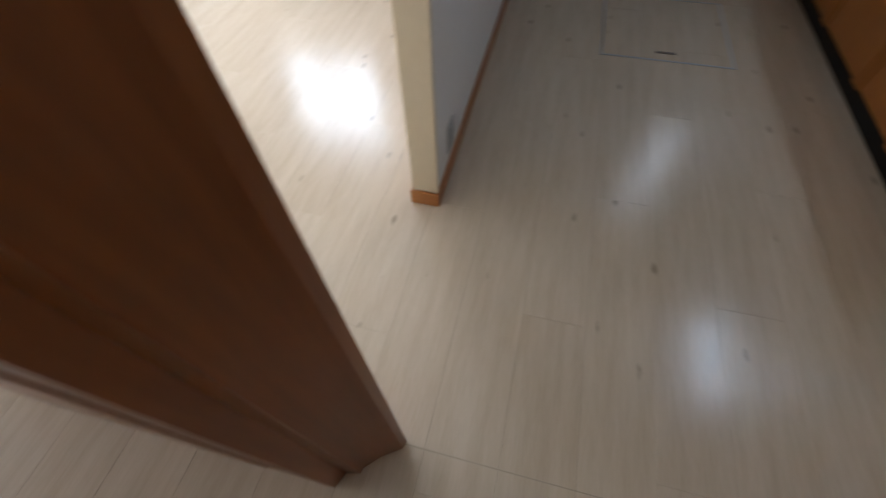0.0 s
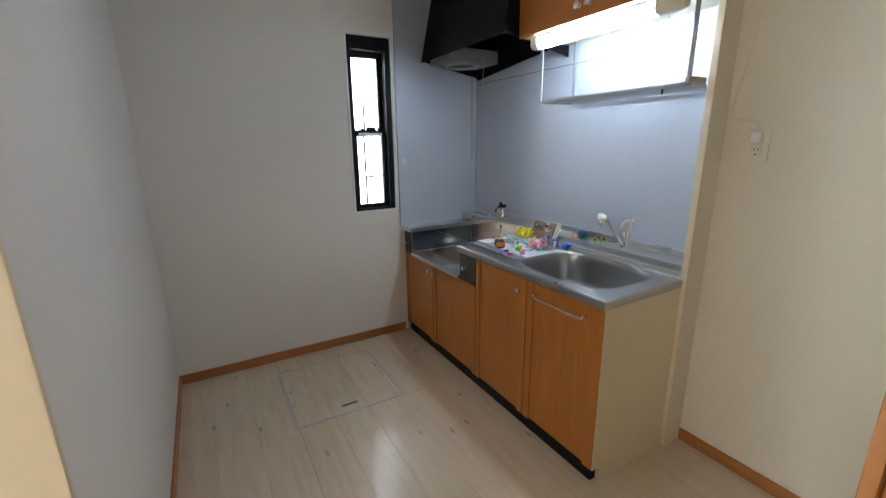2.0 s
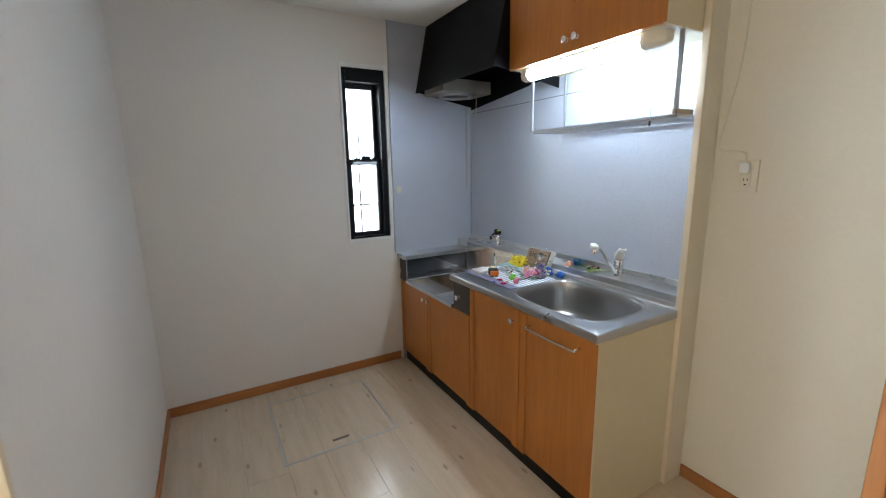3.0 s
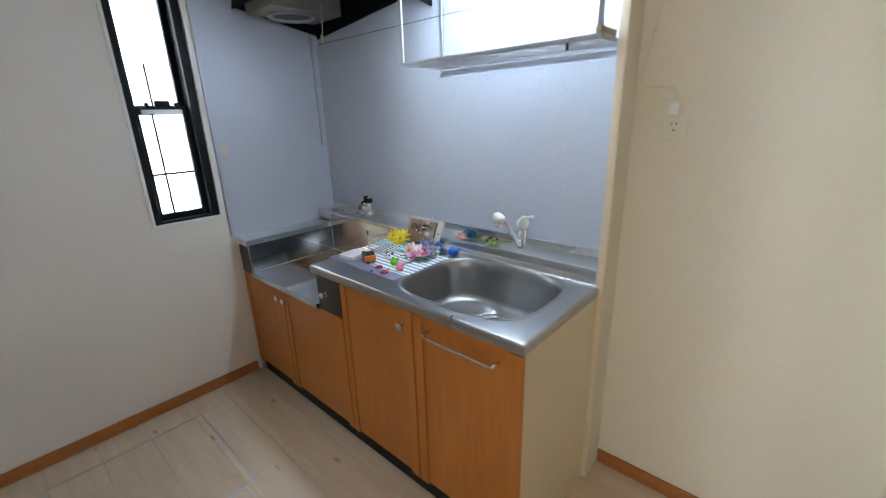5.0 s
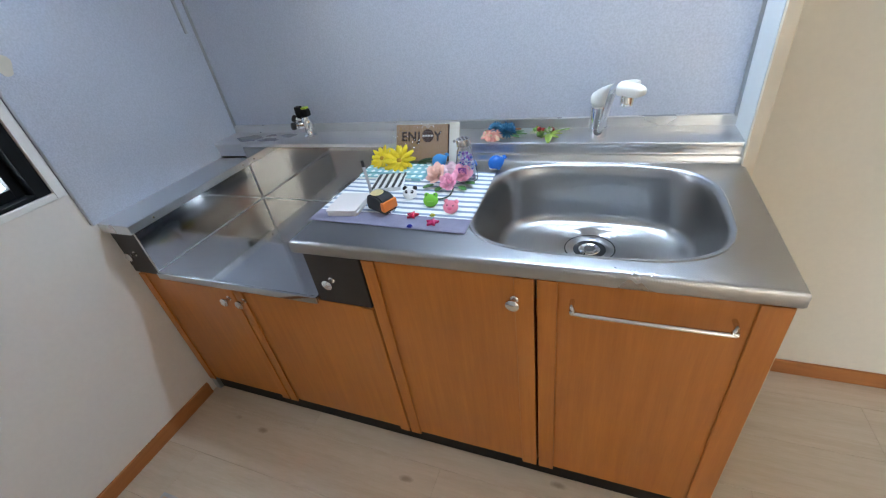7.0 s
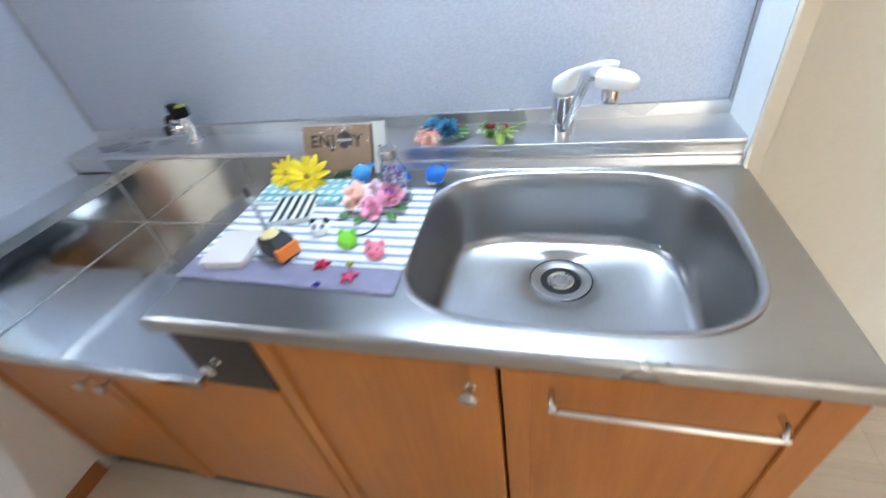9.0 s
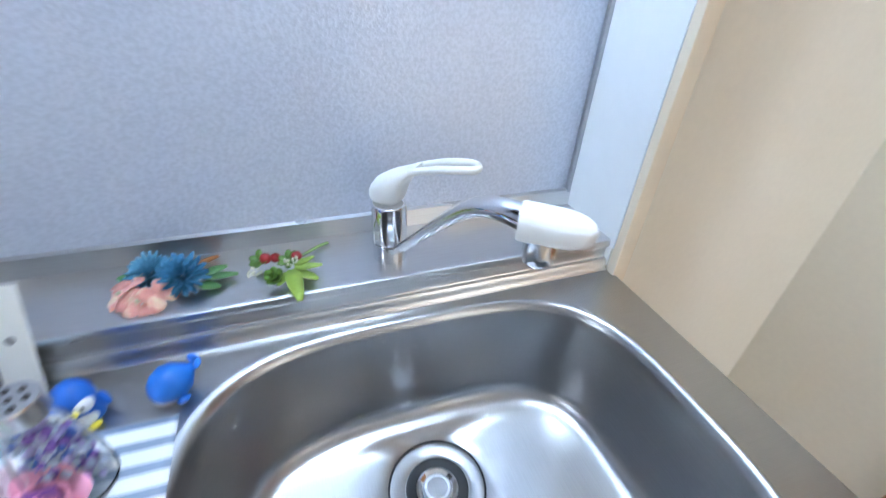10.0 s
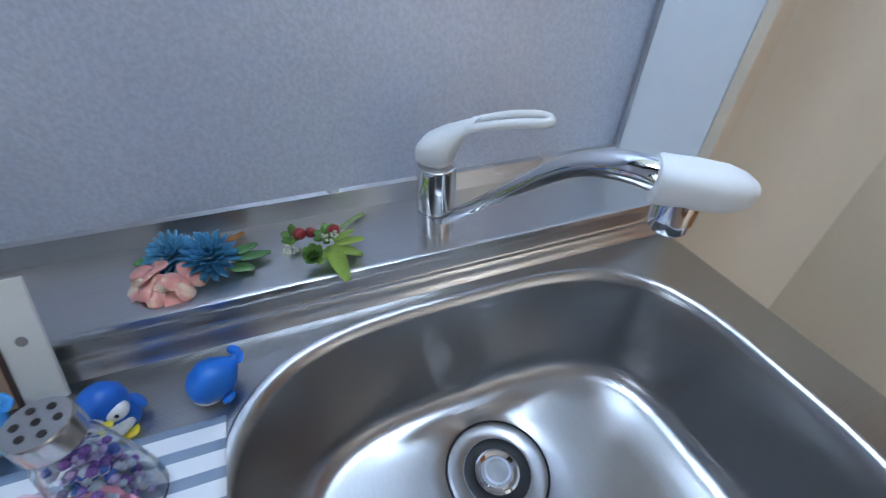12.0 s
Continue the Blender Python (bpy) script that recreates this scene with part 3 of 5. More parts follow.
def sink_cabinet():
    c = thing("sink_cabinet", (1.31, -0.3, 0), "orange wooden sink cabinet with cream side panel", "cabinet")
    part("side_panel", prism([(-0.020, 0.0), (-0.020, 0.764), (-0.612, 0.764), (-0.612, 0.068), (-0.565, 0.068), (-0.565, 0.0)], 0, 0.020, m=Matrix(((0, 0, 1, 1.708), (1, 0, 0, 0), (0, 1, 0, 0), (0, 0, 0, 1)))), SIDE, c, "cream melamine side panel", shade=False)
    part("side_panel", box(0.902, 0.918, -0.594, -0.02, 0.07, 0.764), CAB, c, shade=False)
    part("floor_panel", box(0.918, 1.708, -0.594, -0.02, 0.07, 0.085), CAB, c, shade=False)
    part("back_panel", box(0.918, 1.708, -0.03, -0.02, 0.085, 0.764), CAB, c, shade=False)
    part("plinth", box(0.90, 1.708, DOORF + 0.018, DOORF + 0.060, 0.0, 0.07), KICK, c, "recessed black plinth", shade=False)
    d = cabinet_door("cabinet_door", 0.902, 1.3035, 0.075, 0.757, c, 0.036, 0.042)
    knob(1.262, 0.700, d)
    d = cabinet_door("cabinet_door", 1.3065, 1.727, 0.075, 0.757, c, 0.042, 0.050)
    a, b, z, y = 1.378, 1.648, 0.706, DOORF - 0.003
    bar = tube(curve_pts([(a, y, z + 0.010), (a, y - 0.020, z + 0.010), (a + 0.006, y - 0.026, z + 0.004), (a + 0.018, y - 0.027, z), (b - 0.018, y - 0.027, z), (b - 0.006, y - 0.026, z + 0.004), (b, y - 0.020, z + 0.010), (b, y, z + 0.010)], 4), 0.0048, 10)
    part("towel_bar", bar, NICKEL, d, "long satin metal bar handle")
    return c


sink_cabinet()

SX, SY, SA, SB = 1.393, -0.3700, 0.266, 0.2115   # sink centre and half sizes
DRAINY = -0.292


def basin_ring(a, b, z, k=96, n=3.4, cy=0.0):
    pts = []
    for i in range(k):
        t = 2 * math.pi * i / k
        c, s = math.cos(t), math.sin(t)
        e = n
        pts.append(Vector((SX + a * math.copysign(abs(c) ** (2 / e), c), SY + cy + b * math.copysign(abs(s) ** (2 / e), s), z)))
    return pts


def worktop():
    w = thing("worktop", (1.2, -0.35, 0.80), "brushed stainless steel worktop with a pressed sink", "worktop")
    x0, x1, y0, y1 = 0.720, 1.731, FRONT, -0.137
    k = 96
    inner = basin_ring(SA + 0.006, SB + 0.006, 0.800)
    outer = []
    for p in inner:
        d = (p - Vector((SX, SY, 0.8)))
        f = min((((x1 if d.x > 0 else x0) - SX) / d.x) if abs(d.x) > 1e-9 else 9e9, (((y1 if d.y > 0 else y0) - SY) / d.y) if abs(d.y) > 1e-9 else 9e9)
        outer.append(Vector((SX + d.x * f, SY + d.y * f, 0.800)))
    for cx in (x0, x1):
        for cy in (y0, y1):
            i = min(range(k), key=lambda j: (outer[j] - Vector((cx, cy, 0.8))).length)
            outer[i] = Vector((cx, cy, 0.8))

    def grow(d, z):
        return [Vector((min(max(p.x, x0 + d), x1 - d), min(max(p.y, y0 + d), y1), z)) for p in outer]
    rings = [inner, grow(0.010, 0.800), grow(0.004, 0.7985), grow(0.001, 0.795), grow(0.0, 0.790), grow(0.0, 0.770), grow(0.003, 0.765), grow(0.022, 0.765)]
    bm = ring_loft(rings, cap0=False, cap1=False)
    top = part("top", bm, STEEL_TOP, w, "brushed steel top with rounded front edge")
    rings = [basin_ring(SA + 0.006, SB + 0.006, 0.8002), basin_ring(SA + 0.004, SB + 0.004, 0.8022), basin_ring(SA, SB, 0.8022), basin_ring(SA - 0.005, SB - 0.005, 0.7985), basin_ring(SA - 0.009, SB - 0.009, 0.790)]
    for t in (0.2, 0.4, 0.6, 0.8, 1.0):
        rings.append(basin_ring(SA - 0.009 - 0.016 * t, SB - 0.009 - 0.016 * t, 0.790 - 0.125 * t))
    for t in (15, 30, 45, 60, 75, 90):
        a = radians(t)
        q = 0.030 * (1 - math.cos(a))
        rings.append(basin_ring(SA - 0.025 - q, SB - 0.025 - q, 0.665 - 0.030 * math.sin(a)))
    rr = 0.066
    dy = DRAINY - SY
    for t in (0.3, 0.6, 0.85, 1.0):
        e = 3.4 - 1.4 * t
        rings.append(basin_ring((SA - 0.055) * (1 - t) + rr * t, (SB - 0.055) * (1 - t) + rr * t, 0.635 - 0.014 * t, n=e if t < 1 else 2.0, cy=dy * t))
    circ = [Vector((SX + rr * math.cos(2 * math.pi * i / k), DRAINY + rr * math.sin(2 * math.pi * i / k), 0.620)) for i in range(k)]
    rings[-1] = circ
    rings.append([Vector((SX + (p.x - SX) * 0.94, DRAINY + (p.y - DRAINY) * 0.94, 0.617)) for p in circ])
    basin = part("sink", ring_loft(rings, cap0=False, cap1=False), STEEL_SINK, w, "deep brushed steel sink bowl")
    dm = pose(SX, DRAINY, 0.612) @ Matrix.Diagonal((1.24, 1.24, 1.0, 1.0))
    part("drain_ring", lathe([(0.050, 0.004), (0.050, 0.0075), (0.046, 0.0085), (0.036, 0.006), (0.033, 0.002), (0.033, -0.02), (0.050, -0.02)], dm, 40), STEEL_SINK, basin, "steel drain flange")
    part("drain_seal", lathe([(0.0500, 0.003), (0.0500, 0.0088), (0.0522, 0.0082), (0.0528, 0.003)], dm, 40), RUBBER, basin, "thin dark seal round the flange")
    part("drain_rubber", lathe([(0.0335, 0.0), (0.0335, 0.0045), (0.030, 0.0055), (0.022, 0.004), (0.021, 0.0), (0.021, -0.004), (0.0335, -0.004)], dm, 36), RUBBER, basin, "black rubber drain collar")
    part("drain_basket", lathe([(0.0225, -0.006), (0.0225, 0.005), (0.020, 0.007), (0.0155, 0.0035), (0.0145, 0.0035), (0.0138, 0.0070), (0.0110, 0.0070), (0.0104, 0.0005), (0.0005, 0.0003)], dm, 30), CHROME, basin, "chrome drain basket")
    part("drain_hole", lathe([(0.0102, 0.0008), (0.0102, 0.0018), (0.0005, 0.0019)], dm, 18), BLACK, basin, "dark centre hole")
    part("drain_pit", lathe([(0.052, -0.03), (0.052, -0.012), (0.001, -0.0121)], dm, 24), BLACKBOX, basin)
    # raised back shelf that runs the whole length
    prof = [(-0.141, 0.788), (-0.141, 0.7995), (-0.138, 0.8025), (-0.1355, 0.809), (-0.1350, 0.814), (-0.1325, 0.8175), (-0.1285, 0.8185), (-0.1265, 0.822), (-0.1265, 0.8375), (-0.131, 0.839), (-0.1325, 0.844), (-0.131, 0.850), (-0.127, 0.852), (-0.0122, 0.852), (-0.0115, 0.879), (-0.0045, 0.881), (-0.0045, 0.788)]
    part("back_shelf", profile_x(prof, 0.740, 1.7195), STEEL, w, "raised steel shelf along the wall")
    prof2 = [(-0.122, 0.80)] + [p for p in prof if p[1] > 0.836 or p[0] > -0.01]
    part("back_shelf", profile_x(prof2, 0.004, 0.7398), STEEL, w, "raised steel shelf along the wall")
    # dried water marks near the gas tap
    wet = plain("water_mark", (0.52, 0.52, 0.53), 0.14, 1.0, vary=0.1)
    for mx, my, ra, rb in ((0.13, -0.075, 0.052, 0.030), (0.235, -0.090, 0.040, 0.022), (0.300, -0.050, 0.034, 0.020), (0.215, -0.045, 0.022, 0.014)):
        edge = [(mx + ra * math.cos(a) * (1 + 0.22 * math.sin(3 * a + mx * 40)), my + rb * math.sin(a) * (1 + 0.2 * math.cos(2 * a + mx * 25))) for a in [2 * math.pi * i / 28 for i in range(28)]]
        part("water_mark", prism(edge, 0.8519, 0.8524), wet, w, "darker dried water mark")
    part("shelf_end", profile_x([(-0.136, 0.806), (-0.136, 0.856), (0.0 - 0.0045, 0.856), (-0.0045, 0.806)], 1.7196, 1.7225), WHITE, w)
    return w


worktop()

# ---------------------------------------------------------------- mixer tap
TX, TY, TZ = 1.386, -0.080, 0.852


def mixer_tap():
    c = thing("mixer_tap", (TX, TY, TZ), "chrome mixer tap with white lever and white spout head", "tap")
    part("base_ring", lathe([(0.0232, 0), (0.0232, 0.024), (0.0222, 0.026)], pose(TX, TY, TZ), 32), CHROME, c)
    part("body", lathe([(0.0222, 0.0268), (0.0232, 0.028), (0.0232, 0.078), (0.0225, 0.082), (0.020, 0.084)], pose(TX, TY, TZ), 32), CHROME, c, "polished chrome body")
    # spout rises outward from the base
    path = curve_pts([(1.390, -0.094, TZ + 0.016), (1.400, -0.145, TZ + 0.062), (1.408, -0.199, TZ + 0.112), (1.415, -0.246, TZ + 0.154), (1.420, -0.274, TZ + 0.174), (1.428, -0.302, TZ + 0.184), (1.440, -0.326, TZ + 0.185)], 6)
    k = len(path)
    part("spout", tube(path, [0.0070 + 0.0040 * (i / k) ** 1.5 for i in range(k)], 18), CHROME, c, "slanting chrome spout")
    # white head
    d = Vector((0.052, -0.038, -0.001)).normalized()
    p = Vector(path[-1]) - d * 0.012
    rings = []
    side = Vector((-d.y, d.x, 0)).normalized()
    up = side.cross(d) * -1 if side.cross(d).z < 0 else side.cross(d)
    for s, w, h in ((0.0, 0.0140, 0.0128), (0.002, 0.0150, 0.0138), (0.022, 0.0155, 0.0138), (0.038, 0.0150, 0.0126), (0.047, 0.0126, 0.0100), (0.053, 0.0085, 0.0066), (0.0555, 0.0030, 0.0023)):
        rr = []
        for i in range(24):
            a = 2 * math.pi * i / 24
            ca, sa = math.cos(a), math.sin(a)
            rr.append(p + d * s + side * (w * math.copysign(abs(ca) ** 0.75, ca)) + up * (h * math.copysign(abs(sa) ** 0.75, sa)))
        rings.append(rr)
    head = part("spout_head", ring_loft(rings), WHITE, c, "white plastic spray head")
    q = p + d * 0.018
    part("nozzle", lathe([(0.0130, 0.0), (0.0130, -0.017), (0.0123, -0.019), (0.0120, -0.024), (0.0106, -0.026), (0.0096, -0.023), (0.001, -0.022)], pose(q.x, q.y, q.z - 0.006, 0, 0, 0), 28), CHROME, head, "chrome outlet nozzle")
    # white lever: a domed cap that draws out into a long open loop
    cap = bmesh.new()
    ld = Vector((0.083, -0.081, 0)).normalized()
    ls = Vector((-ld.y, ld.x, 0))
    o = Vector((TX, TY, TZ))
    hood = []
    for st, w, z0, z1 in ((-0.0236, 0.0040, 0.086, 0.098), (-0.0205, 0.0125, 0.0835, 0.107), (-0.012, 0.0205, 0.0828, 0.1175), (0.0, 0.0234, 0.0825, 0.1250), (0.010, 0.0226, 0.083, 0.1305), (0.018, 0.0190, 0.089, 0.1340), (0.023, 0.0168, 0.104, 0.1362), (0.029, 0.0160, 0.117, 0.1385), (0.036, 0.0156, 0.1260, 0.1408), (0.043, 0.0152, 0.1318, 0.1428)):
        ring = []
        for i in range(28):
            ca, sa = math.cos(2 * math.pi * i / 28), math.sin(2 * math.pi * i / 28)
            ring.append(o + ld * st + ls * (w * math.copysign(abs(ca) ** 0.8, ca)) + Vector((0, 0, (z0 + z1) / 2 + (z1 - z0) / 2 * math.copysign(abs(sa) ** 0.8, sa))))
        hood.append(ring)
    ring_loft(hood, cap)

    def zl(s):
        return 0.133 + 0.021 * math.sin(min(1, max(0, (s - 0.03) / 0.105)) * 1.9)
    loop = [(0.036, 0.0112), (0.054, 0.0125), (0.076, 0.0130), (0.098, 0.0120), (0.111, 0.0085), (0.116, 0.0)]
    pts = [o + ld * s + ls * w + Vector((0, 0, zl(s))) for s, w in loop] + [o + ld * s - ls * w + Vector((0, 0, zl(s))) for s, w in loop[-2::-1]]
    tube(curve_pts(pts, 5), 0.0044, 12, cap, 1.1)
    part("lever", cap, WHITE, c, "white loop lever")
    part("sticker", box(TX - 0.0236, TX - 0.0228, TY - 0.016, TY - 0.006, TZ + 0.032, TZ + 0.046), WHITE, c, shade=False)
    return c


mixer_tap()


def gas_tap():
    x, y, z = 0.405, -0.052, 0.852
    c = thing("gas_tap", (x, y, z), "twin chrome gas tap with black and yellow-green caps", "gas tap")
    bm = lathe([(0.024, 0), (0.024, 0.004), (0.017, 0.008), (0.014, 0.013), (0.014, 0.024), (0.021, 0.030), (0.022, 0.050), (0.020, 0.058), (0.015, 0.064), (0.015, 0.070)], pose(x, y, z), 28)
    part("body", bm, CHROME, c)
    out = [(0.0145, 0.0), (0.0145, 0.020), (0.011, 0.023), (0.011, 0.029), (0.013, 0.031), (0.013, 0.043), (0.008, 0.046)]
    for turn in (pose(x - 0.008, y - 0.010, z + 0.043, 82, 0, -40), pose(x - 0.012, y + 0.002, z + 0.050, 0, -68, 10)):
        neck = part("outlet", lathe(out[:4], turn, 20, None), CHROME, c, "chrome outlet")
        part("outlet_cap", lathe(out[3:], turn, 20, None), BLACKBOX, neck, "black rubber outlet cap")
    part("cock", box(x - 0.031, x - 0.009, y - 0.012, y + 0.010, z + 0.068, z + 0.106, 0.004), KICK, c, "black tap handle")
    part("cock", box(x - 0.005, x + 0.019, y - 0.012, y + 0.012, z + 0.0705, z + 0.096, 0.004), KICK, c, "black tap handle")
    part("cap", box(x - 0.003, x + 0.017, y - 0.010, y + 0.010, z + 0.0965, z + 0.1025, 0.002), plain("lime_plastic", (0.45, 0.55, 0.05), 0.4), c, "yellow-green cap")
    return c


gas_tap()

# ---------------------------------------------------------------- wall cupboard, lamp, dish rack, hood
CX0, CX1, CYF, CZ0 = 0.885, 1.718, -0.360, 1.852


def wall_cupboard():
    c = thing("wall_cupboard", (1.3, -0.17, CZ0), "orange wooden wall cupboard with cream side", "cupboard")
    part("body", box(CX0, CX1 - 0.016, CYF + 0.020, -0.006, CZ0 + 0.004, CH - 0.004), SIDE, c, shade=False)
    part("side_panel", box(CX1 - 0.016, CX1, CYF + 0.002, -0.006, CZ0 - 0.006, CH - 0.004, 0.002), SIDE, c, "cream side panel")
    m = (CX0 + CX1) / 2
    for x0, x1, kx in ((CX0, m, m - 0.032), (m, CX1 - 0.002, m + 0.024)):
        bm = box(x0 + 0.0015, x1 - 0.0015, CYF, CYF + 0.018, CZ0, CH - 0.006, 0.002)
        d = part("cupboard_door", bm, CAB, c)
        knob(kx, CZ0 + 0.052, d, CYF)
    return c


wall_cupboard()


def strip_lamp():
    y, z = -0.285, CZ0 - 0.034
    c = thing("strip_lamp", (1.31, y, CZ0), "lit fluorescent strip lamp under the wall cupboard", "lamp")
    sec = [(0.030, 0.024), (0.030, 0.008), (0.025, -0.006), (0.013, -0.017), (-0.004, -0.020), (-0.020, -0.016), (-0.030, -0.003), (-0.032, 0.010), (-0.030, 0.024)]
    x0, x1 = CX0 + 0.085, CX1 - 0.135
    part("diffuser", ring_loft([[(x, y + a, z + b) for a, b in sec] for x in (x0, x1)]), LAMPGLOW, c, "glowing white diffuser")
    for a, b in ((CX0 + 0.030, x0), (x1, CX1 - 0.030)):
        big = 1.12
        rings = []
        for t in (0.0, 0.06, 0.3, 0.7, 0.94, 1.0):
            f = big * {0.0: 0.85, 0.06: 1.0, 0.3: 1.08, 0.7: 1.0, 0.94: 0.72, 1.0: 0.45}[t if b > 1.5 else round(1 - t, 2)]
            rings.append([(a + (b - a) * t, y + p * f, z + (q * f if q < 0.02 else 0.0335)) for p, q in sec])
        part("end_cap", ring_loft(rings), IVORY, c, "ivory plastic end cap")
    part("base_plate", box(CX0 + 0.03, CX1 - 0.01, y - 0.03, y + 0.03, z + 0.0265, CZ0 + 0.003), WHITE, c)
    px = CX1 - 0.085
    part("pull_cord", tube([(px, y - 0.004, z - 0.028), (px + 0.001, y - 0.004, z - 0.16), (px, y - 0.004, z - 0.275)], 0.0012, 6), WHITE, c, "thin pull cord")
    part("cord_weight", lathe([(0.002, 0.02), (0.0042, 0.016), (0.0042, 0.002), (0.003, 0.0)], pose(px, y - 0.004, z - 0.295), 10), BLACKBOX, c, "dark cord weight")
    return c


strip_lamp()


def dish_rack():
    c = thing("dish_rack", (1.33, -0.13, 1.55), "hanging grey metal dish rack under the cupboard", "dish rack")
    x0, x1, y0, y1, z0 = 0.940, 1.706, -0.250, -0.022, 1.552
    for x in (x0, x1):
        for y, w in ((y0, 0.016), (y1, 0.012)):
            part("upright", box(x - w / 2, x + w / 2, y - 0.004, y + 0.004, z0, CZ0 + 0.004, 0.0015), ALU, c)
        part("side_rail", box(x - 0.006, x + 0.006, y0 + 0.004, y1 - 0.004, z0 - 0.004, z0 + 0.010, 0.002), ALU, c)
    for y in (y0, y1):
        part("long_rail", box(x0 + 0.006, x1 - 0.006, y - 0.005, y + 0.005, z0 - 0.004, z0 + 0.010, 0.002), ALU, c)
    for i in range(9):
        y = y0 + 0.022 + i * (y1 - y0 - 0.044) / 8
        part("rod", tube([(x0 + 0.004, y, z0 + 0.003), (x1 - 0.004, y, z0 + 0.003)], 0.0028, 8), ALU, c)
    part("end_clip", box(x1 - 0.012, x1 + 0.008, y0 - 0.006, y0 + 0.10, z0 + 0.010, z0 + 0.028, 0.003), plain("tan_plastic", (0.42, 0.33, 0.22), 0.5), c, "tan plastic end piece")
    return c


dish_rack()


def cooker_hood():
    c = thing("cooker_hood", (0.44, -0.2, 1.80), "matt black sloping cooker hood", "cooker hood")
    x0, x1, t = 0.0105, 0.880, 0.010
    zb, yb, yt = 1.872, -0.455, -0.362
    top = CH - 0.003
    plate = ring_loft([[(x, yb, zb), (x, yb + 0.002, zb - 0.004), (x, yb + 0.012, zb), (x, yt + t, top), (x, yt, top)] for x in (x0, x1)])
    part("front_plate", plate, BLACK, c, "sloping black front")
    for a, b in ((x0, x0 + 0.006), (x1 - 0.006, x1)):
        part("side_plate", ring_loft([[(x, yb + 0.013, zb + 0.004), (x, yt + t + 0.001, top), (x, -0.006, top), (x, -0.006, 1.80)] for x in (a, b)]), BLACK, c)
    part("back_plate", ring_loft([[(0.020, y, 1.782), (x1 - 0.007, y, 1.876), (x1 - 0.007, y, top), (0.020, y, top)] for y in (-0.014, -0.007)]), BLACK, c, "black back plate")
    f = part("fan_housing", box(x0 + 0.02, 0.285, -0.40, -0.03, 1.850, 1.93, 0.006), plain("greasy_grey_metal", (0.26, 0.24, 0.21), 0.5), c, "pale fan housing")
    part("fan_mouth", lathe([(0.092, -0.002), (0.092, -0.003), (0.001, -0.0031)], pose(0.155, -0.23, 1.850), 32), BLACKBOX, f, "dark fan mouth")
    part("fan_ring", lathe([(0.115, 0.0), (0.115, -0.012), (0.105, -0.016), (0.095, -0.012), (0.090, 0.0)], pose(0.155, -0.23, 1.850), 32), ALU, f, "metal fan ring")
    part("switch_cord", tube(curve_pts([(0.42, -0.24, 1.86), (0.425, -0.245, 1.80), (0.415, -0.24, 1.75), (0.40, -0.235, 1.73)], 4), 0.0022, 8), CORD, c, "ivory pull cord")
    part("cord_grip", box(0.392, 0.404, -0.241, -0.229, 1.702, 1.732, 0.003), CORD, c)
    return c


cooker_hood()

# ---------------------------------------------------------------- outlet, switch plate, hatch


def wall_outlet():
    y = -0.035
    c = thing("wall_outlet", (1.865, y, 1.335), "ivory wall outlet plate with a white plug in it", "outlet")
    part("plate", box(1.827, 1.903, y - 0.007, y, 1.277, 1.392, 0.003), IVORY, c)
    part("socket", box(1.848, 1.882, y - 0.0095, y - 0.007, 1.296, 1.374, 0.002), IVORY, c)
    for z in (1.318,):
        for x in (1.858, 1.870):
            part("slot", box(x, x + 0.0025, y - 0.0100, y - 0.0094, z, z + 0.009), KICK, c, "dark pin slot", shade=False)
    part("slot", box(1.8615, 1.8685, y - 0.0100, y - 0.0094, 1.302, 1.306), KICK, c, "dark earth slot", shade=False)
    p = part("plug", box(1.851, 1.879, y - 0.036, y - 0.0095, 1.345, 1.384, 0.006), WHITE, c, "white plug")
    pts = curve_pts([(1.865, y - 0.022, 1.384), (1.863, y - 0.018, 1.410), (1.845, y - 0.010, 1.422), (1.790, y - 0.004, 1.428), (1.760, y - 0.004, 1.440), (1.768, y - 0.004, 1.52), (1.800, y - 0.004, 1.70), (1.812, y - 0.004, 1.90), (1.816, y - 0.004, 2.10), (1.818, y - 0.004, CH)], 6)
    part("cord", tube(pts, 0.0026, 8), IVORY, p, "thin ivory cord")
    return c


wall_outlet()
lv = thing("vent_plate", (1.64, PY1, 0.155), "grey outlet plate low on the partition wall", "outlet")
part("plate", box(1.600, 1.672, PY1, PY1 + 0.006, 0.098, 0.213, 0.003), plain("grey_plastic", (0.42, 0.42, 0.40), 0.45), lv)
part("socket", box(1.619, 1.653, PY1 + 0.006, PY1 + 0.009, 0.118, 0.194, 0.002), plain("grey_plastic_dark", (0.33, 0.33, 0.32), 0.45), lv)

hatch = thing("floor_hatch", (0.46, -1.286, 0), "underfloor storage hatch with metal edging", "floor hatch")
hx0, hx1, hy0, hy1 = 0.160, 0.762, -1.578, -0.994
for a in ((hx0, hx1, hy0, hy0 + 0.010), (hx0, hx1, hy1 - 0.010, hy1), (hx1 - 0.010, hx1, hy0 + 0.010, hy1 - 0.010), (hx0, hx0 + 0.006, hy0 + 0.010, hy1 - 0.010)):
    part("edging", box(a[0], a[1], a[2], a[3], -0.002, 0.0022, 0.0006), ALU, hatch, "thin aluminium edging")
part("pull", box(0.682, 0.698, -1.330, -1.244, -0.002, 0.0024, 0.0006), plain("bronze_pull", (0.20, 0.16, 0.13), 0.35, 0.8), hatch, "sunken metal pull")

# ---------------------------------------------------------------- things on the worktop
WT = 0.8003          # worktop surface


def gloss(name, colour, rough=0.3, **k):
    return plain(name, colour, rough, vary=0.06, **k)


